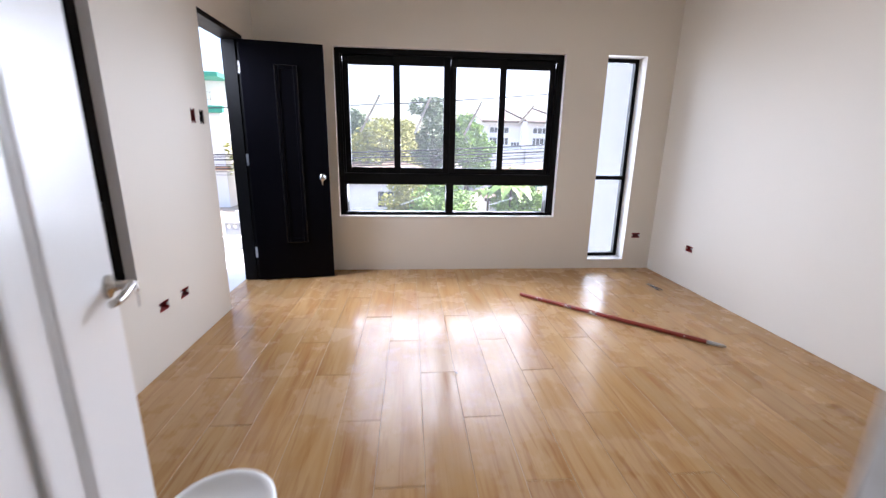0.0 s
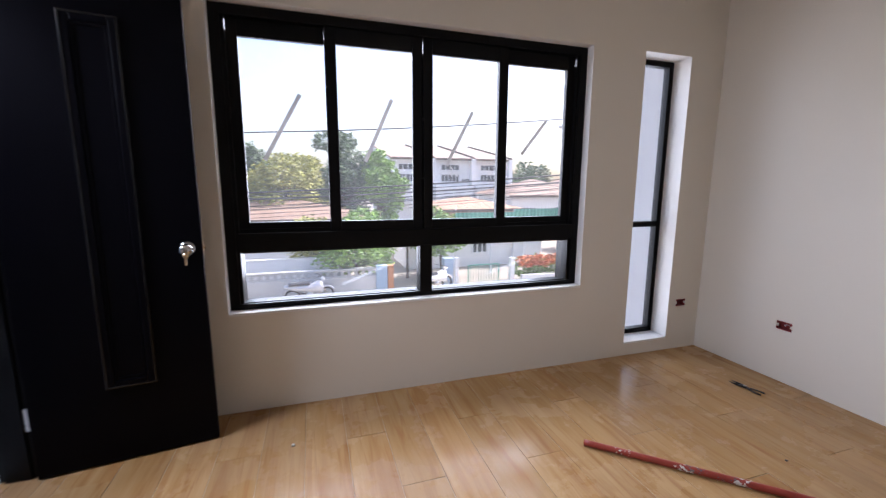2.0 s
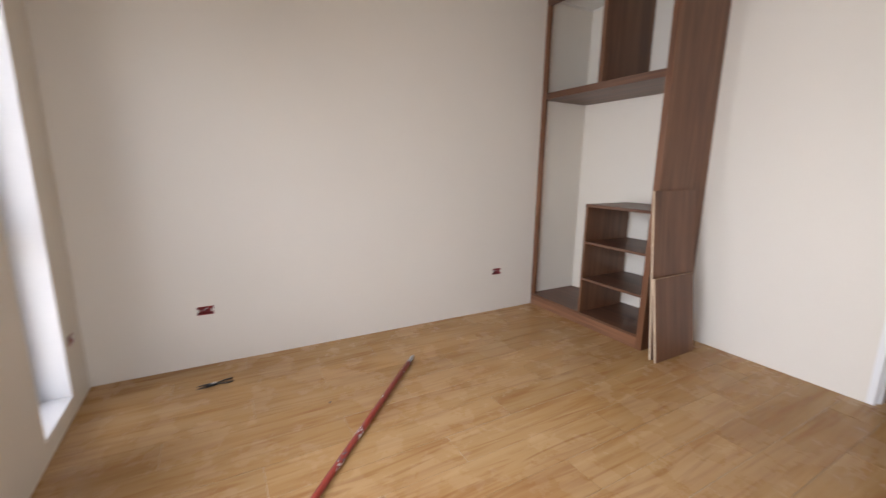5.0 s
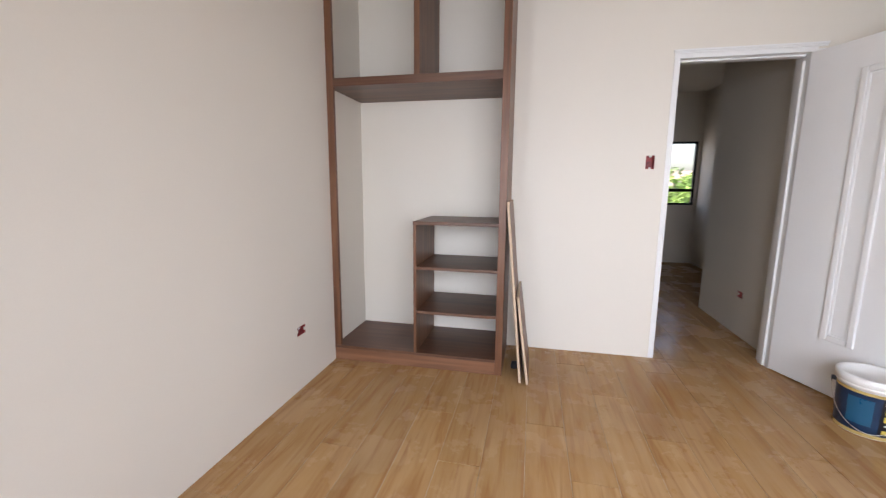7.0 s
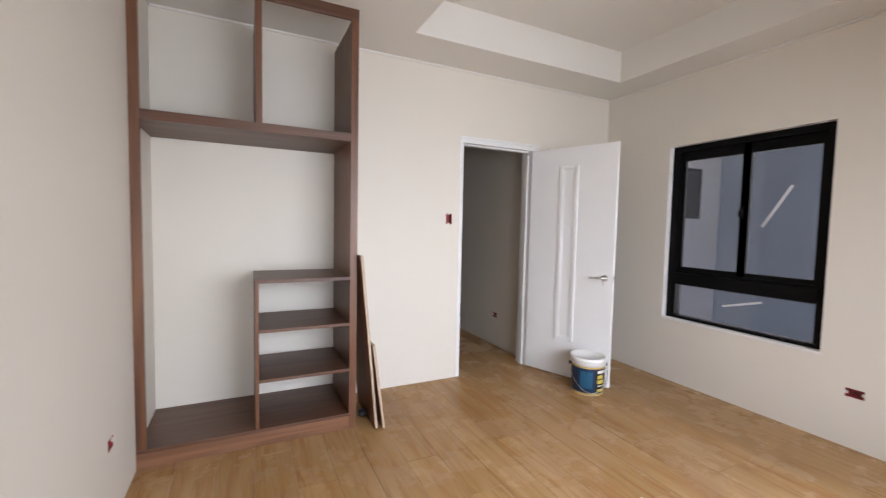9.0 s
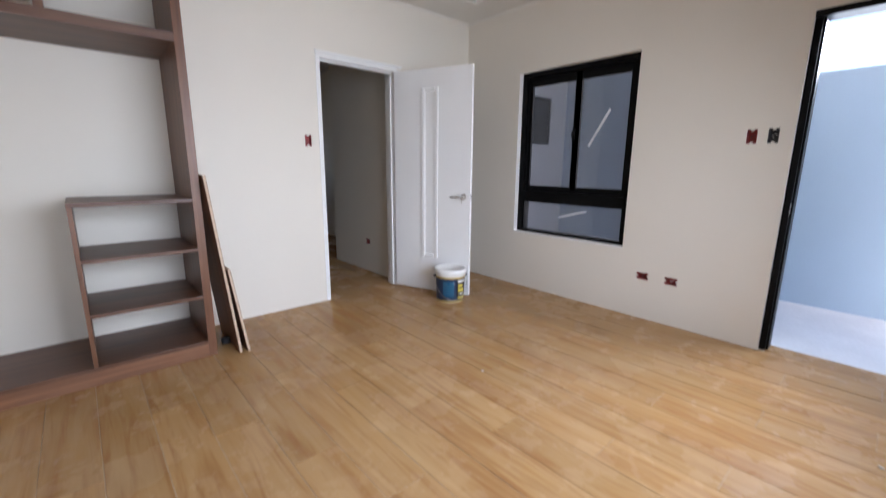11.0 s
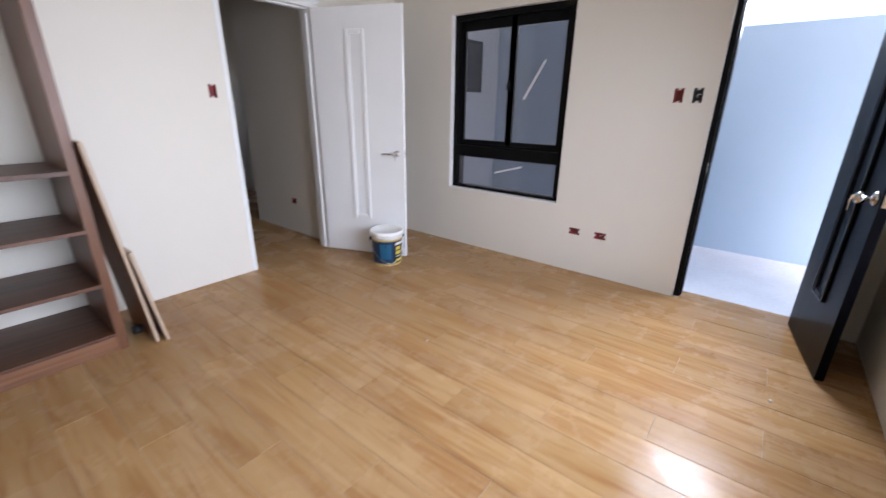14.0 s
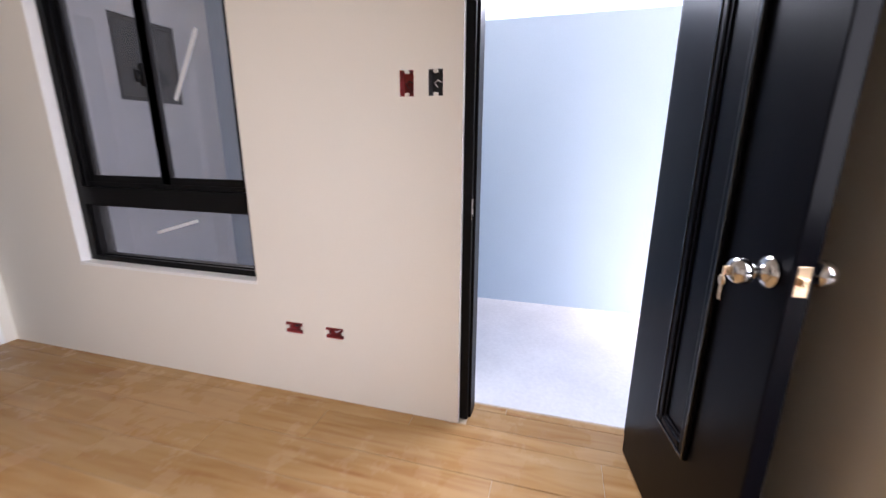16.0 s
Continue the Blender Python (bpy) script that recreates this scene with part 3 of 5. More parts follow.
sliding_window("window_1", PN, NW, 0.062, 0.146, [(0.652, 0.727)],
               [(-0.288, 0.136), (0.193, 0.614), (0.734, 1.159), (1.225, 1.655)], [(-0.349, 0.652), (0.727, 1.711)],
               (0.590, 0.877), (1.038, 1.979),
               [(-0.194, 1.37, 0.0, 1.72), (0.338, 1.37, 0.494, 1.72), (0.824, 1.36, 0.990, 1.68), (1.345, 1.44, 1.520, 1.66), (0.832, 1.335, 0.862, 1.29), (0.852, 1.351, 0.897, 1.294)],
               [(0.19, 0.66, 0.46, 0.76), (1.10, 0.66, 1.36, 0.74)])
w2 = sliding_window("window_2", PW, WW, 0.055, 0.095, [],
               [(1.331, 1.786), (1.852, 2.28)], [(1.29, 2.326)], (0.590, 0.872), (1.028, 1.958),
               [(1.945, 1.39, 2.12, 1.69)], [(1.70, 0.735, 1.98, 0.815)])

for ob in w2.children_recursive:
    if ob.name.startswith("pane"):
        ob.data.materials[0] = M_GLASSGREY

# tall slim fixed window
w3 = thing("window_3", "", "", PN, kind="structure")
bm = ring_frame(bmesh.new(), *SLIM, (0.036,) * 4, 0.145, 0.20, 0.003)
bx(bm, SLIM[0] + 0.035, SLIM[1] - 0.035, 0.145, 0.20, 0.935, 0.975, 0.003)
part("window_frame", bm, M_BLACK, w3)
pane(w3, SLIM[0] + 0.03, SLIM[1] - 0.03, 0.172, SLIM[2] + 0.03, 0.937)
pane(w3, SLIM[0] + 0.03, SLIM[1] - 0.03, 0.172, 0.973, SLIM[3] - 0.03)
part("window_sill", box(SLIM[0], SLIM[1], -0.004, 0.145, SLIM[2] - 0.014, SLIM[2] + 0.002, 0.003), M_REVEAL, w3)

# small dark window in the light well wall
w4 = thing("window_4", "", "", pose(0, BY0, 0, 0, 0, 180), kind="structure")
part("window_frame", ring_frame(bmesh.new(), 1.85, 2.345, 1.485, 2.045, (0.03,) * 4, 0.01, 0.06, 0.002), M_BLACK, w4)
part("pane", box(1.88, 2.315, 0.03, 0.036, 1.515, 2.015), mat("dark_tinted_glass", (0.014, 0.013, 0.014), 0.12, var=0.2, scale=3, bump=0.0), w4)

# hall window
w5 = thing("window_5", "", "", pose(0, HY2, 0, 0, 0, 180), kind="structure")
bm = ring_frame(bmesh.new(), 0.5, 1.0, 0.95, 1.95, (0.03,) * 4, 0.02, 0.08, 0.002)
bx(bm, 0.53, 0.97, 0.02, 0.08, 1.16, 1.21, 0.002)
part("window_frame", bm, M_BLACK, w5)
pane(w5, 0.52, 0.98, 0.05, 0.98, 1.17), pane(w5, 0.52, 0.98, 0.05, 1.20, 1.92)

# ---------------------------------------------------------------- doors


def moulded_leaf(length, thick, height, z0, u0, u1, za, zb, lip=0.011):
    """A slab with one tall moulded panel on both faces."""
    bm = box(0, length, 0, thick, z0, height, 0.003)
    for face, s in ((0.0, -1), (thick, 1)):
        v0, v1 = sorted((face - s * 0.002, face + s * lip))
        ring_frame(bm, u0, u1, za, zb, (0.036,) * 4, v0, v1, min(0.0075, lip * 0.7))
        v0, v1 = sorted((face - s * 0.002, face + s * lip * 0.45))
        ring_frame(bm, u0 + 0.036, u1 - 0.036, za + 0.036, zb - 0.036, (0.012,) * 4, v0, v1, 0.002)
    return bm


def key(parent, at, material):
    """A flat key hanging from a lock: bow and blade."""
    x, y, z = at
    bm = bmesh.new()
    lathe(bm, [(0.0, -0.0012), (0.011, -0.0012), (0.011, 0.0012), (0.0, 0.0012)], (x, y, z), 16, 'Y')
    bx(bm, x - 0.0045, x + 0.0045, y - 0.001, y + 0.001, z - 0.042, z - 0.006, 0.0008)
    return part("key", bm, material, parent, "small flat brass key")


# black balcony door: jambs, head and the leaf standing open
d1 = thing("door_1", "", "", pose(0, 0, 0), kind="structure")
bm = bmesh.new()
y0, y1, z1 = BD_OPEN[0], BD_OPEN[1], BD_OPEN[3]
for a, b, c in ((y0, y0 + 0.036, 1), (y1 - 0.036, y1, -1)):
    bx(bm, XW - TH - 0.005, XW - (0.03 if c > 0 else 0.004), a, b, 0.0, z1 - 0.036, 0.003)
    s0, s1 = sorted((b if c > 0 else a, (b + 0.012) if c > 0 else a - 0.012))
    bx(bm, XW - TH + 0.02, XW - 0.05, s0, s1, 0.0, z1 - 0.036, 0.002)
bx(bm, XW - TH - 0.005, XW - 0.004, y0, y1, z1 - 0.036, z1, 0.003)
part("door_frame", bm, M_BLACK, d1)
bm = box(XW - 0.062, XW - 0.03, y0 + 0.0345, y0 + 0.0375, 0.91, 0.99, 0.001)
part("strike_plate", bm, M_STEEL, d1)
tagged(part("threshold", box(XW - TH - 0.012, XW - TH, y0, y1, -0.2, -0.002), M_GROUT), kind="structure")

ANG1 = 8.8
leaf1 = part("leaf", moulded_leaf(0.672, 0.04, 2.072, 0.008, 0.262, 0.452, 0.355, 1.895), M_BDOOR, d1, "near-black lacquered door leaf standing open")
leaf1.matrix_basis = pose(-1.112, 4.044, 0, 0, 0, ANG1)
for z in (0.265, 1.106, 1.862):
    bm = box(-1.150, -1.116, BD_OPEN[1] - 0.0395, BD_OPEN[1] - 0.0355, z - 0.05, z + 0.05, 0.0008)
    rod(bm, (-1.114, BD_OPEN[1] - 0.043, z - 0.05), (-1.114, BD_OPEN[1] - 0.043, z + 0.05), 0.006, None, 10)
    for dz in (-0.032, 0.0, 0.032):
        rod(bm, (-1.136, BD_OPEN[1] - 0.0395, z + dz), (-1.136, BD_OPEN[1] - 0.0405, z + dz), 0.003, None, 8)
    part("hinge", bm, M_STEEL, d1, "pale steel hinge")


def round_knob(parent, x, z, s, face, with_key):
    """A keyed round knob on a face; s: the way that it stands out."""
    prof = [(0.0, 0.0), (0.034, 0.0), (0.033, 0.006), (0.022, 0.012), (0.011, 0.016), (0.011, 0.030), (0.019, 0.036), (0.027, 0.046),
            (0.0285, 0.056), (0.026, 0.066), (0.018, 0.073), (0.009, 0.075), (0.0, 0.075)]
    bm = lathe(bmesh.new(), [(r, face + s * h) for r, h in prof], (x, 0, z), 28, 'Y')
    k = part("knob", bm, M_CHROME, parent, "round polished steel knob")
    if with_key:
        bm = box(x - 0.0015, x + 0.0015, face + s * 0.075 - 0.012, face + s * 0.075 + 0.012, z - 0.010, z + 0.010, 0.001)
        part("key_bow", bm, M_BRASS, parent, "brass key standing in the lock")
        key(parent, (x, face + s * 0.086, z - 0.020), M_BRASS)
    return k


M_GLOSSBLACK = mat("glossy_black_moulding", (0.004, 0.004, 0.005), 0.14, spec=0.5, var=0.2, scale=8, fine=60, bump=0.0, rough_var=0.03)
part("moulding", ring_frame(bmesh.new(), 0.264, 0.450, 0.357, 1.893, (0.009,) * 4, -0.0145, -0.009, 0.0025), M_GLOSSBLACK, leaf1, "glossy black panel moulding")
round_knob(leaf1, 0.612, 0.955, -1, 0.0, True)
round_knob(leaf1, 0.612, 0.955, 1, 0.04, False)
bm = box(0.6705, 0.6735, 0.008, 0.032, 0.925, 0.985, 0.0008)
bx(bm, 0.673, 0.682, 0.014, 0.026, 0.947, 0.963, 0.002)
part("latch_plate", bm, M_BRASS, leaf1, "pale brass latch plate on the door edge")

# white hall door: lining, casing and the leaf standing open
d2 = thing("door_2", "", "", pose(0, 0, 0), kind="structure")
bm = bmesh.new()
x0, x1 = WD_OPEN[0], WD_OPEN[1]
bx(bm, x0, x0 + 0.036, YS - 0.152, YS + 0.004, 0, 2.070, 0.003), bx(bm, x1 - 0.036, x1, YS - 0.152, YS + 0.004, 0, 2.070, 0.003)
bx(bm, x0, x1, YS - 0.152, YS + 0.004, 2.070, 2.10, 0.003)
bx(bm, x0 + 0.036, x0 + 0.05, YS - 0.10, YS - 0.045, 0, 2.03, 0.002), bx(bm, x1 - 0.05, x1 - 0.036, YS - 0.10, YS - 0.045, 0, 2.03, 0.002)
bx(bm, x0 + 0.036, x1 - 0.036, YS - 0.10, YS - 0.045, 2.058, 2.070, 0.002)
bx(bm, x0 - 0.045, x1 + 0.004, YS, YS + 0.010, 2.100, 2.112, 0.002)
bx(bm, x0 - 0.048, x1 + 0.007, YS, YS + 0.016, 2.112, 2.124, 0.003)
bx(bm, x0 - 0.045, x0, YS, YS + 0.008, 0, 2.085, 0.002)
part("door_frame", bm, M_TRIM, d2)
part("strike_plate", box(x1 - 0.0375, x1 - 0.0345, YS - 0.04, YS - 0.01, 0.89, 0.96, 0.0008), M_STEEL, d2)
ANG2 = math.degrees(math.atan2(0.745, -0.297))
leaf2 = part("leaf", moulded_leaf(0.80, 0.038, 2.062, 0.008, 0.296, 0.474, 0.335, 1.90, 0.011), M_TRIM, d2, "white painted door leaf standing open")
leaf2.matrix_basis = pose(-0.11, 0.530, 0, 0, 0, ANG2)


def lever(parent, x, z, s, face, with_key):
    """A lever handle on a round rose, its lever towards the hinges."""
    bm = lathe(bmesh.new(), [(0.0, face), (0.027, face), (0.026, face + s * 0.007), (0.014, face + s * 0.012), (0.0105, face + s * 0.02), (0.0105, face + s * 0.05), (0.0, face + s * 0.052)], (x, 0, z), 24, 'Y')
    tube(bm, [(x + 0.004, face + s * 0.044, z), (x - 0.03, face + s * 0.047, z + 0.001), (x - 0.07, face + s * 0.046, z - 0.001), (x - 0.105, face + s * 0.042, z - 0.003), (x - 0.118, face + s * 0.034, z - 0.003)], 0.0085, 10)
    part("lever_handle", bm, M_STEEL, parent, "brushed steel lever handle")
    if with_key:
        key(parent, (x + 0.004, face + s * 0.053, z - 0.014), M_STEEL)


lever(leaf2, 0.735, 0.935, -1, 0.0, True)
lever(leaf2, 0.735, 0.935, 1, 0.038, True)
part("latch_plate", box(0.7985, 0.8015, 0.008, 0.030, 0.90, 0.97, 0.0008), M_STEEL, leaf2, "steel latch plate on the door edge")

# lining of the bathroom doorway
d3 = thing("door_3", "", "", pose(0, 0, 0), kind="structure")
bm = bmesh.new()
x0, x1 = BATH_OPEN[0], BATH_OPEN[1]
bx(bm, x0, x0 + 0.05, YS - 0.152, YS + 0.006, 0, 2.055, 0.003), bx(bm, x1 - 0.05, x1, YS - 0.152, YS + 0.006, 0, 2.055, 0.003)
bx(bm, x0, x1, YS - 0.152, YS + 0.006, 2.055, 2.12, 0.003)
part("door_frame", bm, M_TRIM, d3)
# dark sheet added across the doorway: its colour stands for the unlit bathroom
part("leaf", box(x0 + 0.053, x1 - 0.053, YS - 0.145, YS - 0.105, 0.008, 2.05, 0.003), mat("bathroom_dark_sheet", (0.05, 0.046, 0.046), 0.5, var=0.2, scale=3, fine=60, bump=0.04), d3, "dark grey sheet standing for the unlit bathroom")

# ---------------------------------------------------------------- outlet boxes let into the walls
for i, (place, u, z, up) in enumerate(BOXES):
    w, h = (BH, BW) if up else (BW, BH)
    e = thing("outlet_box", "open red plastic wiring box let into the white wall" if i != 6 else "open wiring box with loose dark wires in the white wall",
              "outlet box", place @ pose(u, 0, z), "wall outlet boxes")
    bm = ring_frame(bmesh.new(), -w / 2 + 0.0005, w / 2 - 0.0005, -h / 2 + 0.0005, h / 2 - 0.0005, (0.003,) * 4, 0.003, BD - 0.004)
    bx(bm, -w / 2 + 0.0005, w / 2 - 0.0005, BD - 0.004, BD - 0.001, -h / 2 + 0.0005, h / 2 - 0.0005)
    part("shell", bm, M_BOXRED if i != 6 else M_WIRE, e)
    for s in (-1, 1):
        a = 0.009
        if up:
            bm = box(-a, a, 0.001, 0.010, min(s * h / 2, s * (h / 2 - 0.013)), max(s * h / 2, s * (h / 2 - 0.013)), 0.003)
        else:
            bm = box(min(s * w / 2, s * (w / 2 - 0.013)), max(s * w / 2, s * (w / 2 - 0.013)), 0.001, 0.010, -a, a, 0.003)
        part("screw_lug", bm, M_PLASTER, e, "plaster-covered screw lug")
    rnd = random.Random(i)
    bm = tube(bmesh.new(), [(rnd.uniform(-.015, .0), 0.038, -0.012), (-0.01, 0.022, 0.0), (0.006, 0.014, rnd.uniform(0, .012)), (0.013, 0.03, 0.004)], 0.0022, 6)
    part("wire", bm, M_PRINTWHITE if i in (1, 2, 4, 6) else M_WIRE, e, "loose wire end")

# ---------------------------------------------------------------- wardrobe carcass in the corner
WF, WX0, WX1, WXD = 1.07, 1.682, XE, 2.245
wr = thing("wardrobe", "unfinished walnut-laminate wardrobe carcass without doors, built into the corner", "wardrobe", pose(0, 0, 0))
WI = WX0 + 0.046
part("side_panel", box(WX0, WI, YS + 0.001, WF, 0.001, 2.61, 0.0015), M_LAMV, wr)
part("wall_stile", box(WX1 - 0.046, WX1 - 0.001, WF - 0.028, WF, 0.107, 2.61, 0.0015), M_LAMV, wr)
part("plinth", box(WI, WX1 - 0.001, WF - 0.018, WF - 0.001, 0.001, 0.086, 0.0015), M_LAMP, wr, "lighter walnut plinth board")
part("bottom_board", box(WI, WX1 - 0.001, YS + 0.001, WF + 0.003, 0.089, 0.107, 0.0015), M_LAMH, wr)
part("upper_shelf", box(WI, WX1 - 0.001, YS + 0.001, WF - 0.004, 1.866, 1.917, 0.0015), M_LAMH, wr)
part("upper_divider", box(WXD - 0.006, WXD + 0.030, YS + 0.001, WF - 0.006, 1.917, 2.608, 0.0015), M_LAMV, wr)
part("header", box(WX0, WX1 - 0.001, WF - 0.02, WF, 2.61, 2.68, 0.0015), M_LAMH, wr)
part("unit_side", box(WXD + 0.018, WXD + 0.038, YS + 0.03, WF - 0.002, 0.107, 0.984, 0.0015), M_LAMV, wr)
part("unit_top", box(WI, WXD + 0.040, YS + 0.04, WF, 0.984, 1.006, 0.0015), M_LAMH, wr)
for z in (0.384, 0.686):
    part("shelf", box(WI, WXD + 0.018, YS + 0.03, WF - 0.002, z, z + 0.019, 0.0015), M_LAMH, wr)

# two offcut boards leaning on the wardrobe's side


def leaning_board(xb, xt, zt, y0, y1, label):
    e = thing("offcut_board", label, "board", pose(xb, y0, 0.002), "offcut boards by the wardrobe")
    ang = math.degrees(math.atan2(xt - xb, zt))
    length = math.hypot(xt - xb, zt)
    b1 = part("face", box(0.0, 0.0015, 0, y1 - y0, 0.001, length), M_LAMV, e)
    b2 = part("core", box(0.0015, 0.0155, 0, y1 - y0, 0.001, length), M_BOARD, e, "raw pale particle-board core")
    b3 = part("face", box(0.0155, 0.017, 0, y1 - y0, 0.001, length), M_LAMV, e)
    for o in (b1, b2, b3):
        o.matrix_basis = pose(0, 0, 0, 0, ang, 0)
    return e


leaning_board(1.552, 1.661, 1.142, 0.68, 1.142, "long walnut-laminate offcut leaning against the wardrobe side")
leaning_board(1.505, 1.582, 0.565, 0.72, 1.155, "short walnut-laminate offcut leaning on the longer one")


def lump(name, at, r, material, seed, label, category, squash=0.6):
    bm = bmesh.new()
    bmesh.ops.create_icosphere(bm, subdivisions=2, radius=r)
    for v in bm.verts:
        v.co *= 1 + 0.55 * noise.noise(v.co * (1.6 / r) + Vector((seed, seed * 2, 0)))
        v.co.z *= squash
    low = min(v.co.z for v in bm.verts)
    for v in bm.verts:
        v.co += Vector((at[0], at[1], at[2] - low))
    return tagged(part(name, bm, material), label, category)


lump("crumpled_bag", (1.598, 0.93, 0), 0.034, M_WIRE, 3, "small crumpled black plastic scrap on the floor", "scrap", 0.8)
lump("plaster_crumb", (-0.10, 3.975, 0), 0.009, M_PLASTER, 5, "small plaster crumb lying on the floor", "crumb")
lump("plaster_crumb", (2.06, 3.19, 0), 0.006, M_WIRE, 6, "tiny dark crumb lying on the floor", "crumb")
lump("plaster_crumb", (1.42, 3.46, 0), 0.006, M_PLASTER, 8, "tiny plaster crumb beside the red pole", "crumb")
lump("plaster_crumb", (0.55, 2.35, 0), 0.006, M_PLASTER, 9, "tiny plaster crumb on the floor", "crumb")

# ---------------------------------------------------------------- red painting pole
pa, pb = Vector((1.244, 3.566, 0.0155)), Vector((2.343, 2.556, 0.0155))
L = (pb - pa).length
pole = thing("painting_pole", "long red painted pole with chipped, paint-splashed surface lying on the floor", "pole",
             pose(pa.x, pa.y, pa.z, 0, 0, math.degrees(math.atan2(pb.y - pa.y, pb.x - pa.x))))
bm = bmesh.new()
lathe(bm, [(0.0105, 0.012), (0.0105, 0.0), (0.0145, 0.0), (0.0145, 0.03), (0.015, L * 0.5), (0.0145, L - 0.115), (0.012, L - 0.113)], (0, 0, 0), 20, 'X')
bx(bm, 0.012, 0.014, -0.009, 0.009, -0.009, 0.009)
part("shaft", bm, M_REDPOLE, pole)
bm = lathe(bmesh.new(), [(0.0, L - 0.115), (0.0118, L - 0.115), (0.0122, L - 0.06), (0.0105, L - 0.03), (0.007, L - 0.004), (0.0, L)], (0, 0, 0), 18, 'X')
for k in range(5):
    lathe(bm, [(0.0118, L - 0.105 + k * 0.014), (0.0136, L - 0.101 + k * 0.014), (0.0118, L - 0.097 + k * 0.014)], (0, 0, 0), 18, 'X')
part("threaded_tip", bm, M_TIP, pole, "paint-smeared metal tip")

# pliers
pl = thing("pliers", "worn black pliers lying half open on the floor", "pliers", pose(2.560, 3.745, 0.008, 0, 0, 96))
for s in (-1, 1):
    bm = tube(bmesh.new(), [(-0.010, 0, 0), (-0.035, s * 0.012, 0), (-0.065, s * 0.021, 0), (-0.1, s * 0.020, 0)], 0.0052, 8)
    part("handle", bm, M_TOOL, pl)
    bm = bmesh.new()
    rod(bm, (-0.012, -s * 0.003, 0), (0.03, -s * 0.012, 0), 0.0075, 0.0065, 8)
    rod(bm, (0.03, -s * 0.012, 0), (0.09, -s * 0.016, 0), 0.0065, 0.0018, 8)
    part("jaw", bm, M_TOOL, pl)
part("pivot", lathe(bmesh.new(), [(0.0, -0.007), (0.010, -0.007), (0.010, 0.008), (0.004, 0.0095), (0.0, 0.0095)], (0, 0, 0), 16), M_STEEL, pl, "worn steel pivot")

# ---------------------------------------------------------------- paint bucket
bk = thing("paint_bucket", "white paint bucket with dark blue label beside the white door", "bucket", pose(-0.222, 1.222, 0, 0, 0, 0))
bk.scale = (1.03, 1.03, 1.06)
bm = lathe(bmesh.new(), [(0.0, 0.001), (0.116, 0.001), (0.120, 0.006), (0.130, 0.235), (0.137, 0.238), (0.137, 0.249), (0.131, 0.251), (0.132, 0.262), (0.0, 0.262)], seg=48)
part("pail", bm, M_BUCKET, bk)
bm = lathe(bmesh.new(), [(0.0, 0.279), (0.114, 0.279), (0.117, 0.286), (0.134, 0.288), (0.141, 0.283), (0.142, 0.252), (0.139, 0.250)], seg=48)
lid = part("lid", bm, M_BUCKET, bk, "white rimmed plastic lid")


def label_band(name, a0, a1, z0, z1, lift, material, parent=bk, label=""):
    def r(z):
        return 0.120 + (z - 0.006) * (0.010 / 0.229) + lift
    bm = lathe(bmesh.new(), [(r(z0), z0), (r(z1), z1)], seg=max(3, int((a1 - a0) / 7)), a0=radians(a0), a1=radians(a1))
    return part(name, bm, material, parent, label)


label_band("label", -75, 165, 0.022, 0.212, 0.0010, M_LABEL)
label_band("label_glow", 18, 62, 0.06, 0.19, 0.0016, M_LABELGLOW, label="lighter teal middle of the label")
label_band("label_panel", 74, 128, 0.026, 0.208, 0.0016, M_LABELBLACK, label="black side panel of the label")
label_band("gold_band", -75, 165, 0.212, 0.226, 0.0012, M_GOLD)
label_band("gold_band", -80, 170, 0.006, 0.022, 0.0012, M_GOLD)
label_band("brand_mark", 78, 124, 0.178, 0.200, 0.0022, M_PRINTWHITE, label="plain white brand bar")
label_band("print_bar", 80, 104, 0.136, 0.164, 0.0022, M_YELLOW, label="plain yellow printed bar")
label_band("print_bar", 80, 112, 0.098, 0.126, 0.0022, M_YELLOW, label="plain yellow printed bar")
label_band("print_bar", 82, 116, 0.076, 0.084, 0.0022, M_PRINTWHITE, label="thin white printed bar")
label_band("print_bar", 80, 122, 0.034, 0.056, 0.0022, M_YELLOW, label="plain yellow printed bar")
for a in (-32, 148):
    c, s = math.cos(radians(a)), math.sin(radians(a))
    bm = rod(bmesh.new(), (c * 0.130, s * 0.130, 0.222), (c * 0.150, s * 0.150, 0.222), 0.013, 0.011, 14)
    part("handle_ear", bm, M_WIRE, bk, "dark plastic handle ear")
c, s = math.cos(radians(-32)), math.sin(radians(-32))
pts = []
for i in range(19):
    t = math.pi * i / 18
    x, d = math.cos(t) * 0.147, math.sin(t)
    nx, ny = -s, c
    out = 0.150 * d
    pts.append((c * x + nx * out, s * x + ny * out, 0.222 - 0.19 * d * 0.98))
part("wire_handle", tube(bmesh.new(), pts, 0.002, 6), M_STEEL, bk, "thin hanging wire handle")

# dark timber steps at the far end of the hall
st = thing("hall_step", "dark stained timber steps at the far end of the hall", "steps", pose(0.72, -3.66, 0))
M_DARKWOOD = wood("dark_stained_timber", (0.10, 0.05, 0.032), (0.07, 0.034, 0.022), (0.04, 0.02, 0.013), 0.4, (1, 14, 14), 1.2)
part("tread", box(0, 0.87, 0, 1.72, 0.001, 0.175, 0.006), M_DARKWOOD, st)
part("tread", box(0, 0.87, 0, 1.44, 0.175, 0.35, 0.006), M_DARKWOOD, st)

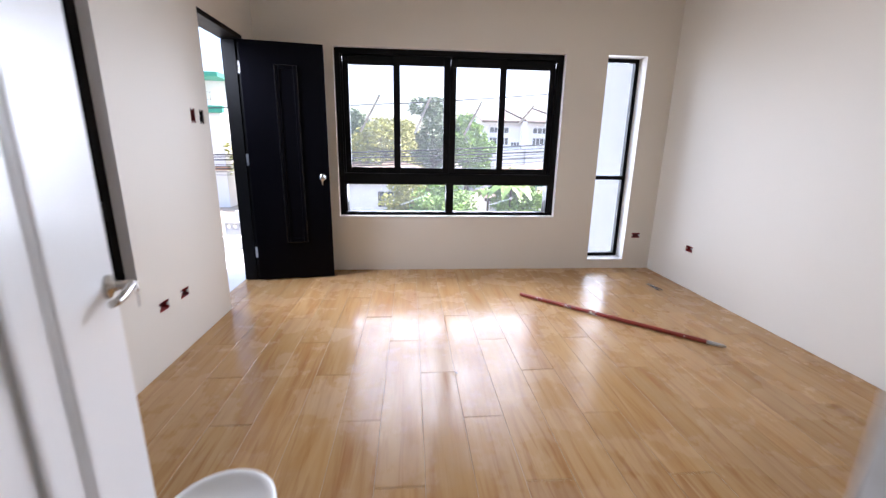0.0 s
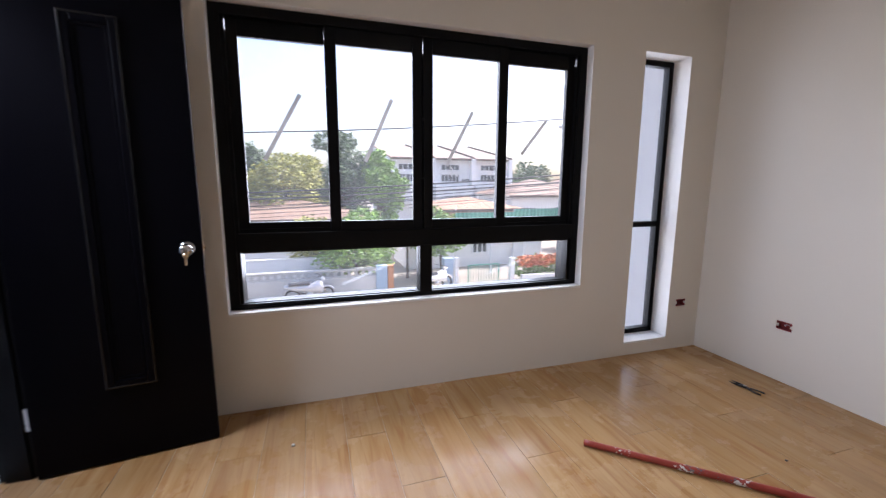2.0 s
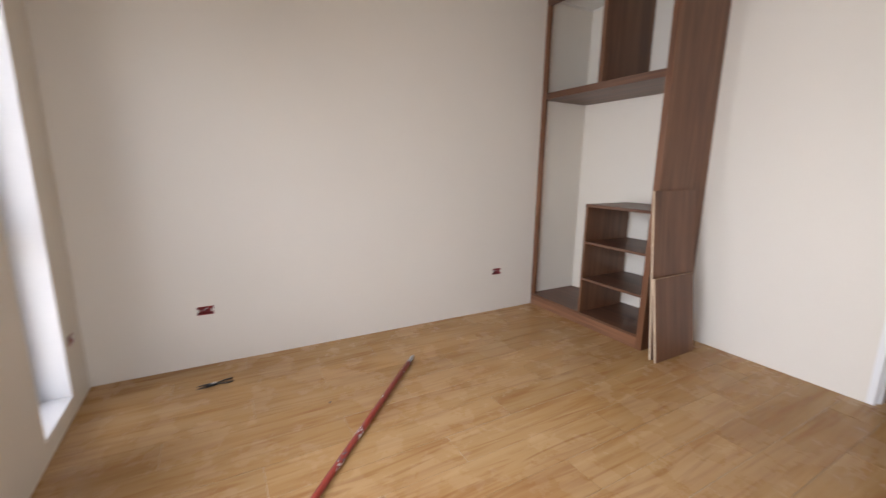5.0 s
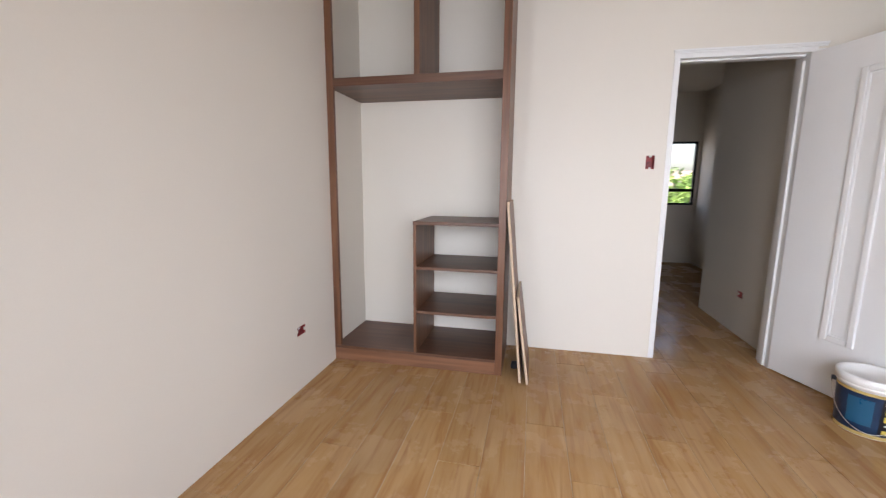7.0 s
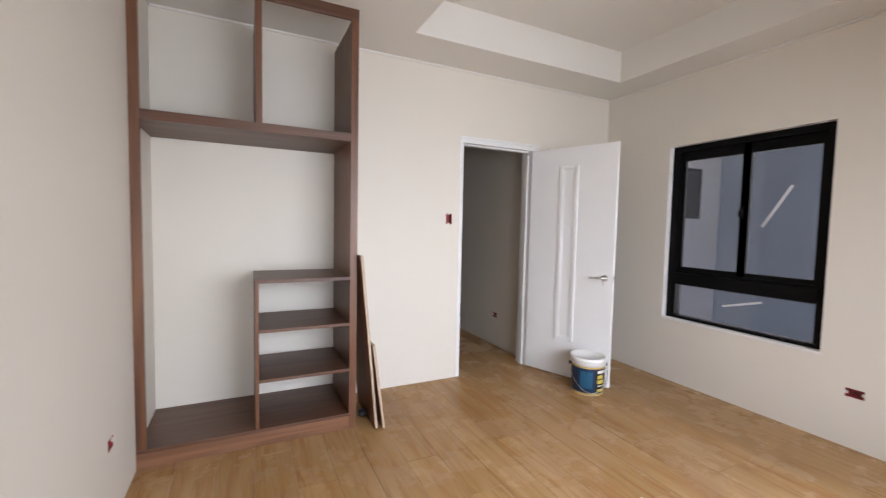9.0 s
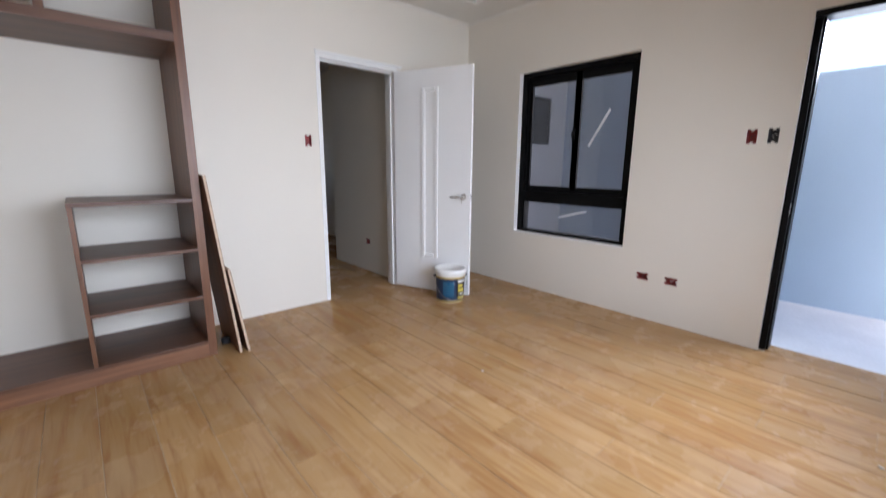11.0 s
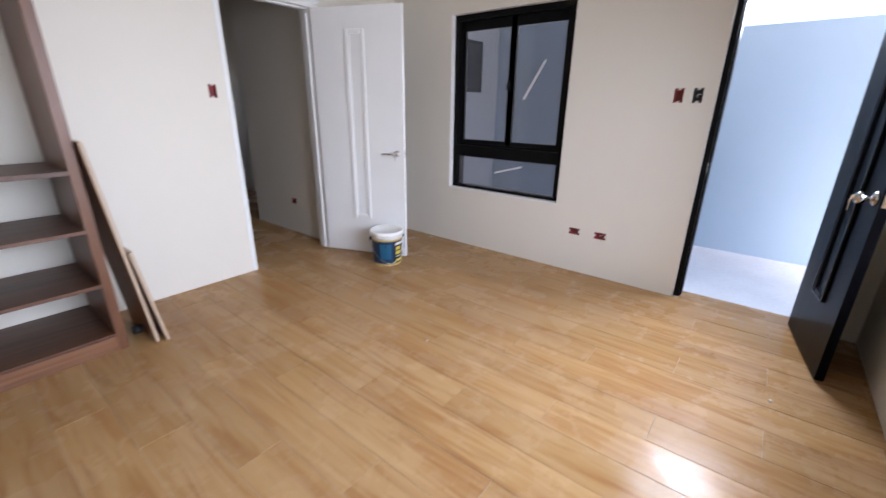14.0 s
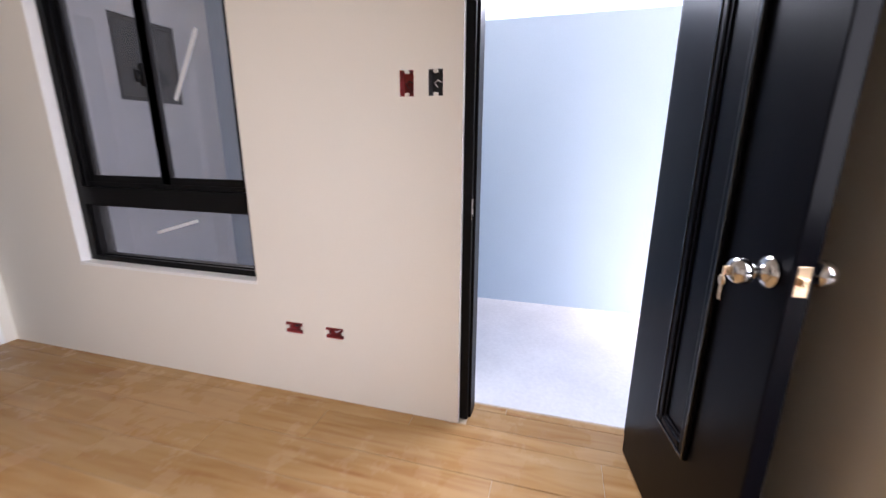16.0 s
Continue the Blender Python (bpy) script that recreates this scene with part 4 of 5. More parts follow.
# ---------------------------------------------------------------- street and gardens outside
G = -3.2
M_SOIL = mat("dry_ground", (0.40, 0.36, 0.30), 0.95, var=0.35, scale=0.4, fine=8, bump=0.3)
M_ROAD = mat("sunlit_concrete_road", (0.29, 0.25, 0.185), 0.85, var=0.22, scale=0.5, fine=14, bump=0.2)
M_KERB = mat("kerb_concrete", (0.36, 0.32, 0.25), 0.85, var=0.2, scale=2, fine=30, bump=0.2)
M_YARDWALL = mat("weathered_white_wall", (0.62, 0.62, 0.61), 0.85, var=0.3, scale=0.9, fine=20, bump=0.2)
M_ROOFRED = mat("red_brown_roof_sheet", (0.31, 0.205, 0.145), 0.6, var=0.25, scale=0.8, fine=12, bump=0.1)
M_ROOFTAN = mat("tan_roof_tile", (0.36, 0.27, 0.215), 0.7, var=0.2, scale=0.6, fine=12, bump=0.1)
M_HOUSE = mat("pale_house_stucco", (0.80, 0.80, 0.79), 0.8, var=0.10, scale=0.6, fine=14, bump=0.1)
M_SALMON = mat("salmon_house_stucco", (0.46, 0.26, 0.165), 0.8, var=0.15, scale=0.6, fine=14, bump=0.1)
M_DARKGLASS = mat("dark_window_glass", (0.06, 0.065, 0.07), 0.15, var=0.3, scale=1, bump=0.0)
M_GREENSHEET = mat("green_corrugated_sheet", (0.10, 0.36, 0.25), 0.45, var=0.2, scale=1.5, fine=20, bump=0.05)
M_GREENTRIM = mat("green_painted_trim", (0.05, 0.30, 0.20), 0.5, var=0.1, scale=2, bump=0.05)
M_ORANGE = mat("orange_painted_pillar", (0.52, 0.23, 0.10), 0.7, var=0.15, scale=3, bump=0.1)
M_PALEBLUE = mat("pale_blue_gate_post", (0.33, 0.44, 0.56), 0.6, var=0.12, scale=3, bump=0.1)
M_FENCE = mat("white_painted_steel", (0.78, 0.78, 0.77), 0.4, var=0.05, scale=5, bump=0.0)
M_POLE = mat("weathered_timber_post", (0.17, 0.13, 0.10), 0.9, var=0.4, scale=2, fine=30, bump=0.3, stretch=(6, 6, 0.6))
M_CABLE = mat("black_cable", (0.02, 0.02, 0.022), 0.6, var=0.2, scale=5, bump=0.0)
M_CARRED = mat("red_car_paint", (0.52, 0.03, 0.035), 0.2, var=0.05, scale=2, bump=0.0)
M_CARSILVER = mat("silver_car_paint", (0.55, 0.56, 0.58), 0.22, 0.3, var=0.05, scale=2, bump=0.0)
M_TYRE = mat("black_rubber", (0.02, 0.02, 0.02), 0.8, var=0.2, scale=10, bump=0.1)
M_BIKE = mat("black_motorcycle_plastic", (0.06, 0.06, 0.068), 0.35, var=0.2, scale=10, bump=0.0)
M_BARK = mat("grey_brown_bark", (0.14, 0.105, 0.075), 0.95, var=0.4, scale=4, fine=25, bump=0.5, stretch=(3, 3, 0.6))
M_LEAFDK = mat("dark_green_leaves", (0.135, 0.20, 0.09), 0.55, var=0.4, scale=0.8, fine=4, bump=0.0, island=0.45)
M_LEAFYL = mat("yellow_green_leaves", (0.40, 0.40, 0.09), 0.55, var=0.35, scale=0.8, fine=4, bump=0.0, island=0.4)
M_LEAFBR = mat("bright_green_leaves", (0.24, 0.40, 0.07), 0.5, var=0.35, scale=0.8, fine=4, bump=0.0, island=0.4)
M_FLOWER = mat("orange_red_flowers", (0.72, 0.22, 0.06), 0.6, var=0.4, scale=2, fine=10, bump=0.0, island=0.3)

tagged(part("ground", box(-400, 400, -300, 700, G - 0.5, G), M_SOIL), kind="structure")
tagged(part("road", box(-120, 160, 9.8, 15.3, G + 0.002, G + 0.02), M_ROAD), kind="structure")
tagged(part("pavement", box(-120, 160, 15.3, 17.75, G + 0.002, G + 0.11, 0.01), M_KERB), kind="structure")
tagged(part("kerb", box(-120, 160, 15.22, 15.30, G + 0.002, G + 0.16, 0.012), M_FENCE), kind="structure")

# boundary wall with pierced blocks
yw = thing("boundary_wall", "weathered white boundary wall with pierced blocks along its top", "wall", pose(-7.5, 17.75, G))
part("solid_wall", box(0, 9.8, 0, 0.15, 0.0, 0.87, 0.006), M_YARDWALL, yw)
part("coping", box(0, 9.8, -0.02, 0.17, 1.145, 1.20, 0.01), M_YARDWALL, yw)
bm = bmesh.new()
ring_frame(bm, 0, 0.262, 0, 0.262, (0.032,) * 4, 0.02, 0.13)
for a, b in (((0.02, 0.131), (0.131, 0.242)), ((0.131, 0.242), (0.242, 0.131)), ((0.242, 0.131), (0.131, 0.02)), ((0.131, 0.02), (0.02, 0.131))):
    rod(bm, (a[0], 0.075, a[1]), (b[0], 0.075, b[1]), 0.016, None, 5)
first = part("pierced_block", bm, M_YARDWALL, yw)
first.matrix_basis = pose(0, 0, 0.876)
for i in range(1, 37):
    pieces("pierced_block", first.data, yw, pose(i * 0.266, 0, 0.876))
part("end_pier", box(9.8, 10.24, -0.06, 0.24, 0, 1.26, 0.01), M_PALEBLUE, yw, "pale blue end pier")
iw = thing("inner_wall", "plain white rendered wall behind the pierced wall", "wall", pose(-7.5, 18.9, G))
part("panel", box(0, 8.6, 0, 0.15, 0, 1.46, 0.01), M_FENCE, iw)
part("coping", box(0, 8.6, -0.03, 0.18, 1.46, 1.50, 0.01), M_FENCE, iw)
tagged(part("gate_pillar", box(2.77, 3.0, 17.70, 17.96, G, G + 1.24, 0.01), M_ORANGE), "orange painted pillar at the end of the wall", "pillar")
tagged(part("gate_post", box(5.37, 5.80, 18.5, 18.9, G, G + 1.24, 0.02), M_PALEBLUE), "pale blue concrete gate post", "gate post")
tagged(part("gate_post", box(5.86, 6.02, 18.45, 18.62, G, G + 1.26, 0.01), M_FENCE), "slim white gate post beside the blue post", "gate post")
tagged(part("gate_post", box(8.30, 8.52, 18.0, 18.22, G, G + 1.22, 0.02), M_FENCE), "white concrete gate post beside the low garden wall", "gate post")
tagged(part("gate_post", box(12.30, 12.52, 17.55, 17.77, G, G + 1.40, 0.02), M_FENCE), "white concrete post in the low garden wall", "gate post")
gt = thing("garden_gate", "low dark green metal gate between white posts", "gate", pose(6.4, 18.3, G))
part("gate_frame", ring_frame(bmesh.new(), 0, 1.5, 0.08, 0.95, (0.04,) * 4, 0, 0.04), M_GREENTRIM, gt)
for i in range(11):
    part("bar", box(0.12 + i * 0.125, 0.14 + i * 0.125, 0.01, 0.03, 0.12, 0.91), M_GREENTRIM, gt)
lw = thing("garden_wall", "low white garden wall beside the street", "wall", pose(8.75, 17.75, G, 0, 0, -5))
part("panel", box(0, 3.5, 0, 0.16, 0, 0.48, 0.01), M_FENCE, lw)
part("panel", box(3.8, 26, 0, 0.16, 0, 0.52, 0.01), M_FENCE, lw)

# leafy things


def leaves(name, centres, n, size, material, parent, seed, label="", flat=0.5):
    """A crown: n small folded leaves scattered through uneven clumps. centres: (x, y, z, radius x, y, z)."""
    rs = np.random.RandomState(seed)
    cs = np.array(centres, dtype=float)
    vol = cs[:, 3] * cs[:, 4] * cs[:, 5]
    pick = rs.choice(len(cs), n, p=vol / vol.sum())
    d = rs.normal(size=(n, 3))
    d /= np.linalg.norm(d, axis=1)[:, None]
    r = rs.uniform(0.35, 1.05, n) ** 0.5
    p = cs[pick, :3] + d * cs[pick, 3:] * r[:, None] + rs.normal(0, size * 0.4, (n, 3))
    a = rs.normal(size=(n, 3))
    a[:, 2] *= flat
    a /= np.linalg.norm(a, axis=1)[:, None]
    b = np.cross(a, rs.normal(size=(n, 3)))
    b /= np.linalg.norm(b, axis=1)[:, None]
    s = (size * rs.uniform(0.6, 1.4, n))[:, None]
    up = np.cross(a, b) * s * 0.18
    v = np.stack([p - a * s, p - b * s * 0.45 + up, p + a * s, p + b * s * 0.45 + up], 1).reshape(-1, 3)
    k = np.arange(n)[:, None] * 4
    f = np.concatenate([k + np.array([0, 1, 2]), k + np.array([0, 2, 3])]).tolist()
    me = bpy.data.meshes.new(name)
    me.from_pydata(v.tolist(), [], f)
    me.materials.append(material)
    ob = new(name, me)
    ob.parent = parent
    return tagged(ob, label)


def tree(label, x, y, height, spread, material, seed, n=5200, size=0.17, low=0.35):
    e = thing("tree", label, "tree", pose(x, y, G))
    rs = random.Random(seed)
    bm = bmesh.new()
    tube_pts = [(0, 0, 0), (rs.uniform(-.1, .1), rs.uniform(-.1, .1), height * 0.3), (rs.uniform(-.25, .25), rs.uniform(-.2, .2), height * 0.62)]
    rod(bm, tube_pts[0], tube_pts[1], height * 0.032, height * 0.024, 10)
    rod(bm, tube_pts[1], tube_pts[2], height * 0.024, height * 0.012, 10)
    part("trunk", bm, M_BARK, e)
    bm = bmesh.new()
    cl = []
    for i in range(20):
        a, t = rs.uniform(0, 6.28), rs.uniform(low, 0.95)
        reach = spread * (1 - abs(t - 0.55) * 1.1) * rs.uniform(0.5, 1.0)
        q = Vector((math.cos(a) * reach, math.sin(a) * reach, height * t))
        o = Vector(tube_pts[1]).lerp(Vector(tube_pts[2]), min(1, max(0, (t - 0.3) * 1.6)))
        rod(bm, o, q, height * 0.010, height * 0.003, 6)
        k = spread * rs.uniform(0.28, 0.5)
        cl.append((q.x, q.y, q.z, k, k, k * rs.uniform(0.6, 0.95)))
    k = spread * 0.42
    cl.append((0, 0, height * 0.84, k * 0.95, k * 0.95, height * 0.15))
    cl.append((0, 0, height * 0.62, spread * 0.62, spread * 0.62, height * 0.16))
    part("limb", bm, M_BARK, e)
    leaves("crown", cl, n, size, material, e, seed)
    return e


tree("tall dark green garden tree behind the houses", 1.9, 29.5, 7.75, 2.0, M_LEAFDK, 4, 9000, 0.15, 0.25)
tree("dark green tree behind the boundary wall", 4.3, 29.0, 6.5, 1.6, M_LEAFBR, 8, 5500, 0.15, 0.3)
tree("yellow-green spreading tree behind the bungalow", -1.5, 27.5, 5.9, 2.3, M_LEAFYL, 5, 8000, 0.14, 0.3)
tree("tall grey-green tree behind the houses", -3.9, 33.0, 7.3, 1.5, M_LEAFDK, 6, 4500, 0.16, 0.3)
tree("dark green tree behind the bungalow", 0.2, 33.0, 6.1, 2.2, M_LEAFYL, 7, 5500, 0.16, 0.3)
tree("tall green tree behind the houses", -9.0, 31.0, 6.6, 3.0, M_LEAFYL, 9, 5000, 0.17, 0.3)
tree("small bright green tree beside the street", 15.6, 20.2, 3.7, 1.6, M_LEAFYL, 10, 3600, 0.15, 0.4)
tree("small bright green tree over the boundary wall", 1.7, 18.9, 3.3, 1.6, M_LEAFBR, 12, 5200, 0.10, 0.35)
tree("small yellow-green shrub tree by the gate", 5.9, 20.4, 3.2, 1.2, M_LEAFBR, 14, 3600, 0.10, 0.4)
tree("small bright green tree behind the boundary wall", 0.2, 19.4, 3.0, 1.2, M_LEAFYL, 15, 3000, 0.10, 0.4)
tree("green tree behind the tiled roofs", 25.0, 47.0, 6.6, 3.0, M_LEAFDK, 13, 2500, 0.25, 0.4)


def broad_plant(label, x, y, z, n, length, seed, material=M_LEAFBR):
    """A rosette of long arching leaves on a short stem."""
    e = thing("broadleaf_plant", label, "plant", pose(x, y, z))
    rs = random.Random(seed)
    part("stem", rod(bmesh.new(), (0, 0, 0), (0, 0, length * 1.4), 0.07, 0.05, 8), M_BARK, e)
    for i in range(n):
        a, lean = i * 2.4, rs.uniform(0.35, 1.0)
        bm = bmesh.new()
        prev = None
        for k in range(6):
            t = k / 5
            r, zz = length * t * lean, length * (1.4 + t * (1.1 - lean * 0.5) - t * t * 0.9)
            w = length * 0.17 * math.sin(math.pi * min(1, t * 0.9 + 0.08))
            c, s = math.cos(a), math.sin(a)
            row = [bm.verts.new((c * r - s * w * q, s * r + c * w * q, zz + (0.03 if q else 0))) for q in (-1, 0, 1)]
            if prev:
                for q in range(2):
                    bm.faces.new((prev[q], prev[q + 1], row[q + 1], row[q]))
            prev = row
        part("leaf", bm, material, e)
    return e


broad_plant("bright green broad-leaved plant by the gate", 5.2, 20.0, G, 14, 1.75, 1)
broad_plant("bright green broad-leaved plant by the boundary wall", 4.2, 20.6, G, 12, 1.5, 2)
broad_plant("bright green palm-like plant behind the low wall", 13.9, 19.3, G, 12, 0.95, 3)
broad_plant("yellow-green palm beside the street", 14.6, 18.8, G, 16, 1.5, 5, M_LEAFYL)
broad_plant("yellow-green palm under the utility post", 16.6, 18.4, G, 16, 1.6, 6, M_LEAFYL)
broad_plant("bright green spiky plant in the flowering hedge", 11.6, 18.5, G, 12, 0.62, 7, M_LEAFYL)
hb = thing("flowering_hedge", "hedge with orange-red flowers behind the low garden wall", "hedge", pose(9.3, 18.6, G))
leaves("foliage", [(i * 0.75, random.uniform(-.2, .2), 0.65, 0.6, 0.5, 0.5) for i in range(7)], 3000, 0.09, M_LEAFBR, hb, 31)
leaves("blossom", [(i * 0.75, -0.25, 0.98, 0.5, 0.45, 0.26) for i in range(6)], 2200, 0.085, M_FLOWER, hb, 32, "orange-red blossom")
hb2 = thing("shrub", "green shrub under the utility post across the street", "shrub", pose(16.5, 19.3, G))
leaves("foliage", [(i * 0.8, 0, 0.8, 0.8, 0.6, 0.8) for i in range(8)], 2600, 0.12, M_LEAFBR, hb2, 33)

# houses


def house_window(parent, x0, x1, z0, z1, y=0.0, bars=2):
    w = part("window", ring_frame(bmesh.new(), x0, x1, z0, z1, (0.07,) * 4, y - 0.05, y + 0.03), M_HOUSE, parent)
    part("pane", box(x0 + 0.05, x1 - 0.05, y - 0.012, y - 0.004, z0 + 0.05, z1 - 0.05), M_DARKGLASS, w, "dark glass")
    for i in range(1, bars + 1):
        u = x0 + (x1 - x0) * i / (bars + 1)
        part("mullion", box(u - 0.025, u + 0.025, y - 0.045, y - 0.013, z0 + 0.07, z1 - 0.07), M_HOUSE, w)
    return w


def slab(bm, quad, drop):
    """A sloping slab: four corners and its thickness downwards."""
    v = [bm.verts.new(q) for q in quad]
    u = [bm.verts.new(Vector(q) - Vector((0, 0, drop))) for q in quad]
    bm.faces.new(v), bm.faces.new(u[::-1])
    for k in range(4):
        bm.faces.new((v[k], v[(k + 1) % 4], u[(k + 1) % 4], u[k]))
    return bm


# row of terraces, each with its own long roof slope and a white pier at its front corner
for i, (x0, x1) in enumerate(((7.3, 11.7), (11.7, 16.0), (16.0, 20.2))):
    h = thing("terrace_house", "white three-storey terrace house with a tan sloping roof", "house", pose(x0, 42, G), "row of terrace houses")
    w = x1 - x0
    part("wall", box(0.0, w, 0.0, 12.0, 0, 6.8), M_HOUSE, h)
    bm = bmesh.new()
    gable = [bm.verts.new(q) for q in ((0.02, 0.0, 6.8), (0.02, 12.0, 6.8), (0.02, 12.0, 9.05), (0.02, 0.0, 6.9))]
    other = [bm.verts.new(q.co + Vector((0.16, 0, 0))) for q in gable]
    bm.faces.new(gable), bm.faces.new(other[::-1])
    for k in range(4):
        bm.faces.new((gable[k], gable[(k + 1) % 4], other[(k + 1) % 4], other[k]))
    part("gable_wall", bm, M_HOUSE, h)
    part("roof", slab(bmesh.new(), ((0.0, -0.55, 7.0), (w - 0.06, -0.55, 7.0), (w - 0.06, 12.0, 9.25), (0.0, 12.0, 9.25)), 0.14), M_ROOFTAN, h)
    part("fascia", box(0.0, w - 0.36, -0.60, -0.55, 6.78, 6.99), M_POLE, h, "dark brown fascia board")
    part("barge_board", slab(bmesh.new(), ((w - 0.16, -0.6, 7.14), (w + 0.04, -0.6, 7.14), (w + 0.04, 12.0, 9.42), (w - 0.16, 12.0, 9.42)), 0.22), M_POLE, h, "dark brown barge board")
    part("pier", box(w - 0.34, w + 0.10, -0.62, 0.0, 0, 6.95, 0.02), M_HOUSE, h)
    house_window(h, 0.85, 2.85, 5.78, 6.42, bars=3)
    house_window(h, 0.85, 2.85, 4.62, 5.44, bars=4)
    house_window(h, 3.05, 4.0, 4.55, 5.02, bars=2)
    part("sill", box(0.75, 2.95, -0.14, 0.0, 4.48, 4.60), M_HOUSE, h)
    part("string_course", box(0.0, w - 0.36, -0.10, 0.0, 5.52, 5.62), M_HOUSE, h)
    part("balcony", box(0.0, w - 0.36, -1.1, 0.0, 2.6, 4.25, 0.03), M_HOUSE, h, "solid white balcony parapet")


def hip_house(label, x0, x1, y0, y1, zw, zr, wall_m, roof_m, wins=(), over=0.5):
    h = thing("bungalow", label, "house", pose(x0, y0, G))
    w, d, a, b = x1 - x0, y1 - y0, zw - G, zr - G
    part("wall", box(0, w, 0, d, 0, a), wall_m, h)
    bm = bmesh.new()
    k = min(d, w) / 2
    e = [bm.verts.new(p) for p in ((-over, -over, a), (w + over, -over, a), (w + over, d + over, a), (-over, d + over, a))]
    r = [bm.verts.new(p) for p in ((k, d / 2, b), (w - k if w > d else w - k + 0.01, d / 2, b))]
    bm.faces.new((e[0], e[1], r[1], r[0])), bm.faces.new((e[1], e[2], r[1])), bm.faces.new((e[2], e[3], r[0], r[1])), bm.faces.new((e[3], e[0], r[0]))
    bm.faces.new(e[::-1])
    n = int(w / 0.42)
    for i in range(n):
        t = (i + 0.5) / n
        x = -over + t * (w + 2 * over)
        xs = min(max(x, k), w - k)
        rod(bm, (x, -over, a + 0.02), (xs if abs(x - xs) < 0.01 else x, -over + (d / 2 + over) * (1 if abs(x - xs) < 0.01 else max(0.05, 1 - abs(x - xs) / (k + over))), a + 0.02 + (b - a) * (1 if abs(x - xs) < 0.01 else max(0.05, 1 - abs(x - xs) / (k + over)))), 0.012, None, 5)
    part("roof", bm, roof_m, h)
    part("fascia", box(-over, w + over, -over - 0.03, -over, a - 0.16, a + 0.02), M_POLE, h)
    for q in wins:
        house_window(h, *q)
    return h


hip_house("grey bungalow with a rusty red-brown hipped roof", -5.6, 2.3, 23.4, 29.0, -0.50, 0.30, M_HOUSE, M_ROOFRED, ((1.0, 2.2, 1.0, 2.0), (4.0, 5.4, 1.0, 2.0), (6.6, 7.8, 1.0, 2.0)))
hip_house("house with salmon walls and a salmon sheet roof", 7.4, 12.6, 26.0, 31.0, -0.30, 0.40, M_SALMON, M_SALMON, ((1.0, 2.2, 1.0, 2.0), (3.4, 4.6, 1.0, 2.0)))
hip_house("white house with a red hipped roof further down the street", 15.5, 23.0, 32.0, 39.0, 0.35, 1.7, M_HOUSE, M_ROOFRED, ((1.0, 2.2, 1.6, 2.6), (4.0, 5.4, 1.6, 2.6)))
hip_house("distant house with a red-brown roof", 24.0, 33.0, 38.0, 46.0, 0.6, 2.1, M_HOUSE, M_ROOFRED, ((2.0, 3.4, 1.6, 2.6),))
hip_house("white carport house across the street", 4.6, 12.5, 22.4, 26.0, -1.45, -0.75, M_HOUSE, M_ROOFRED, ((1.3, 2.1, 0.7, 1.45), (3.6, 4.5, 0.7, 1.45)), 0.3)
hip_house("pale house with a light roof along the street", 17.0, 26.0, 22.0, 27.0, -0.9, 0.1, M_HOUSE, M_ROOFTAN, ((1.0, 2.2, 0.9, 1.9), (4.0, 5.4, 0.9, 1.9)))


# house added as a sunlit backdrop, to brighten the hall window
hip_house("white house added as a bright backdrop behind the hall window", -9.0, 3.0, -19.0, -12.0, 0.6, 1.9, M_HOUSE, M_ROOFTAN, ())
tree("green tree before the neighbouring house behind", -3.4, -10.8, 4.9, 1.2, M_LEAFBR, 21, 2500, 0.12, 0.45)


def corrugated(x0, x1, z0, z1, step=0.11):
    bm = bmesh.new()
    n = int((x1 - x0) / step)
    rows = []
    for i in range(n + 1):
        x, y = x0 + i * step, 0.035 * (i % 2)
        rows.append((bm.verts.new((x, y, z0)), bm.verts.new((x, y - 0.0, z1))))
    for a, b in zip(rows, rows[1:]):
        bm.faces.new((a[0], b[0], b[1], a[1]))
    return bm


gf = thing("corrugated_canopy", "green corrugated metal canopy across the street", "canopy", pose(6.55, 20.5, G))
part("sheet", corrugated(0, 4.0, 2.55, 3.08), M_GREENSHEET, gf)
bm = bmesh.new()
for x in (0.1, 2.0, 3.9):
    bx(bm, x - 0.04, x + 0.04, 0.06, 0.14, 0, 2.98)
part("post", bm, M_FENCE, gf)
part("rail", box(0, 4.0, 0.05, 0.09, 2.9, 2.98), M_GREENTRIM, gf)
gf2 = thing("corrugated_canopy", "long green corrugated metal canopy further down the street", "canopy", pose(10.5, 22.0, G))
part("sheet", corrugated(0, 5.0, 2.52, 3.12), M_GREENSHEET, gf2)
part("post", box(0.05, 0.15, 0.06, 0.16, 0, 3.1), M_FENCE, gf2)
part("post", box(4.8, 4.9, 0.06, 0.16, 0, 3.1), M_FENCE, gf2)

# tall white building with green bands, across the corner
tb = thing("corner_building", "tall white building with green bands and a roof deck", "building", pose(-26, 30, G - 0.3))
part("wall", box(0, 13.6, 0, 10, 0, 7.0), M_FENCE, tb)
part("band", box(-0.2, 13.9, -0.35, 0.0, 6.65, 7.1, 0.02), M_GREENTRIM, tb, "green painted band")
part("upper_wall", box(0, 13.3, 2.5, 10, 7.0, 9.1), M_FENCE, tb)
part("upper_band", box(-0.2, 13.5, 0.4, 10, 9.0, 9.3, 0.02), M_GREENTRIM, tb, "green painted roof edge")
bm = bmesh.new()
for i in range(32):
    rod(bm, (0.1 + i * 0.42, -0.1, 7.05), (0.1 + i * 0.42, -0.1, 7.95), 0.016, None, 6)
for z in (7.5, 7.95):
    rod(bm, (0.1, -0.1, z), (13.2, -0.1, z), 0.02, None, 6)
part("railing", bm, M_KERB, tb)
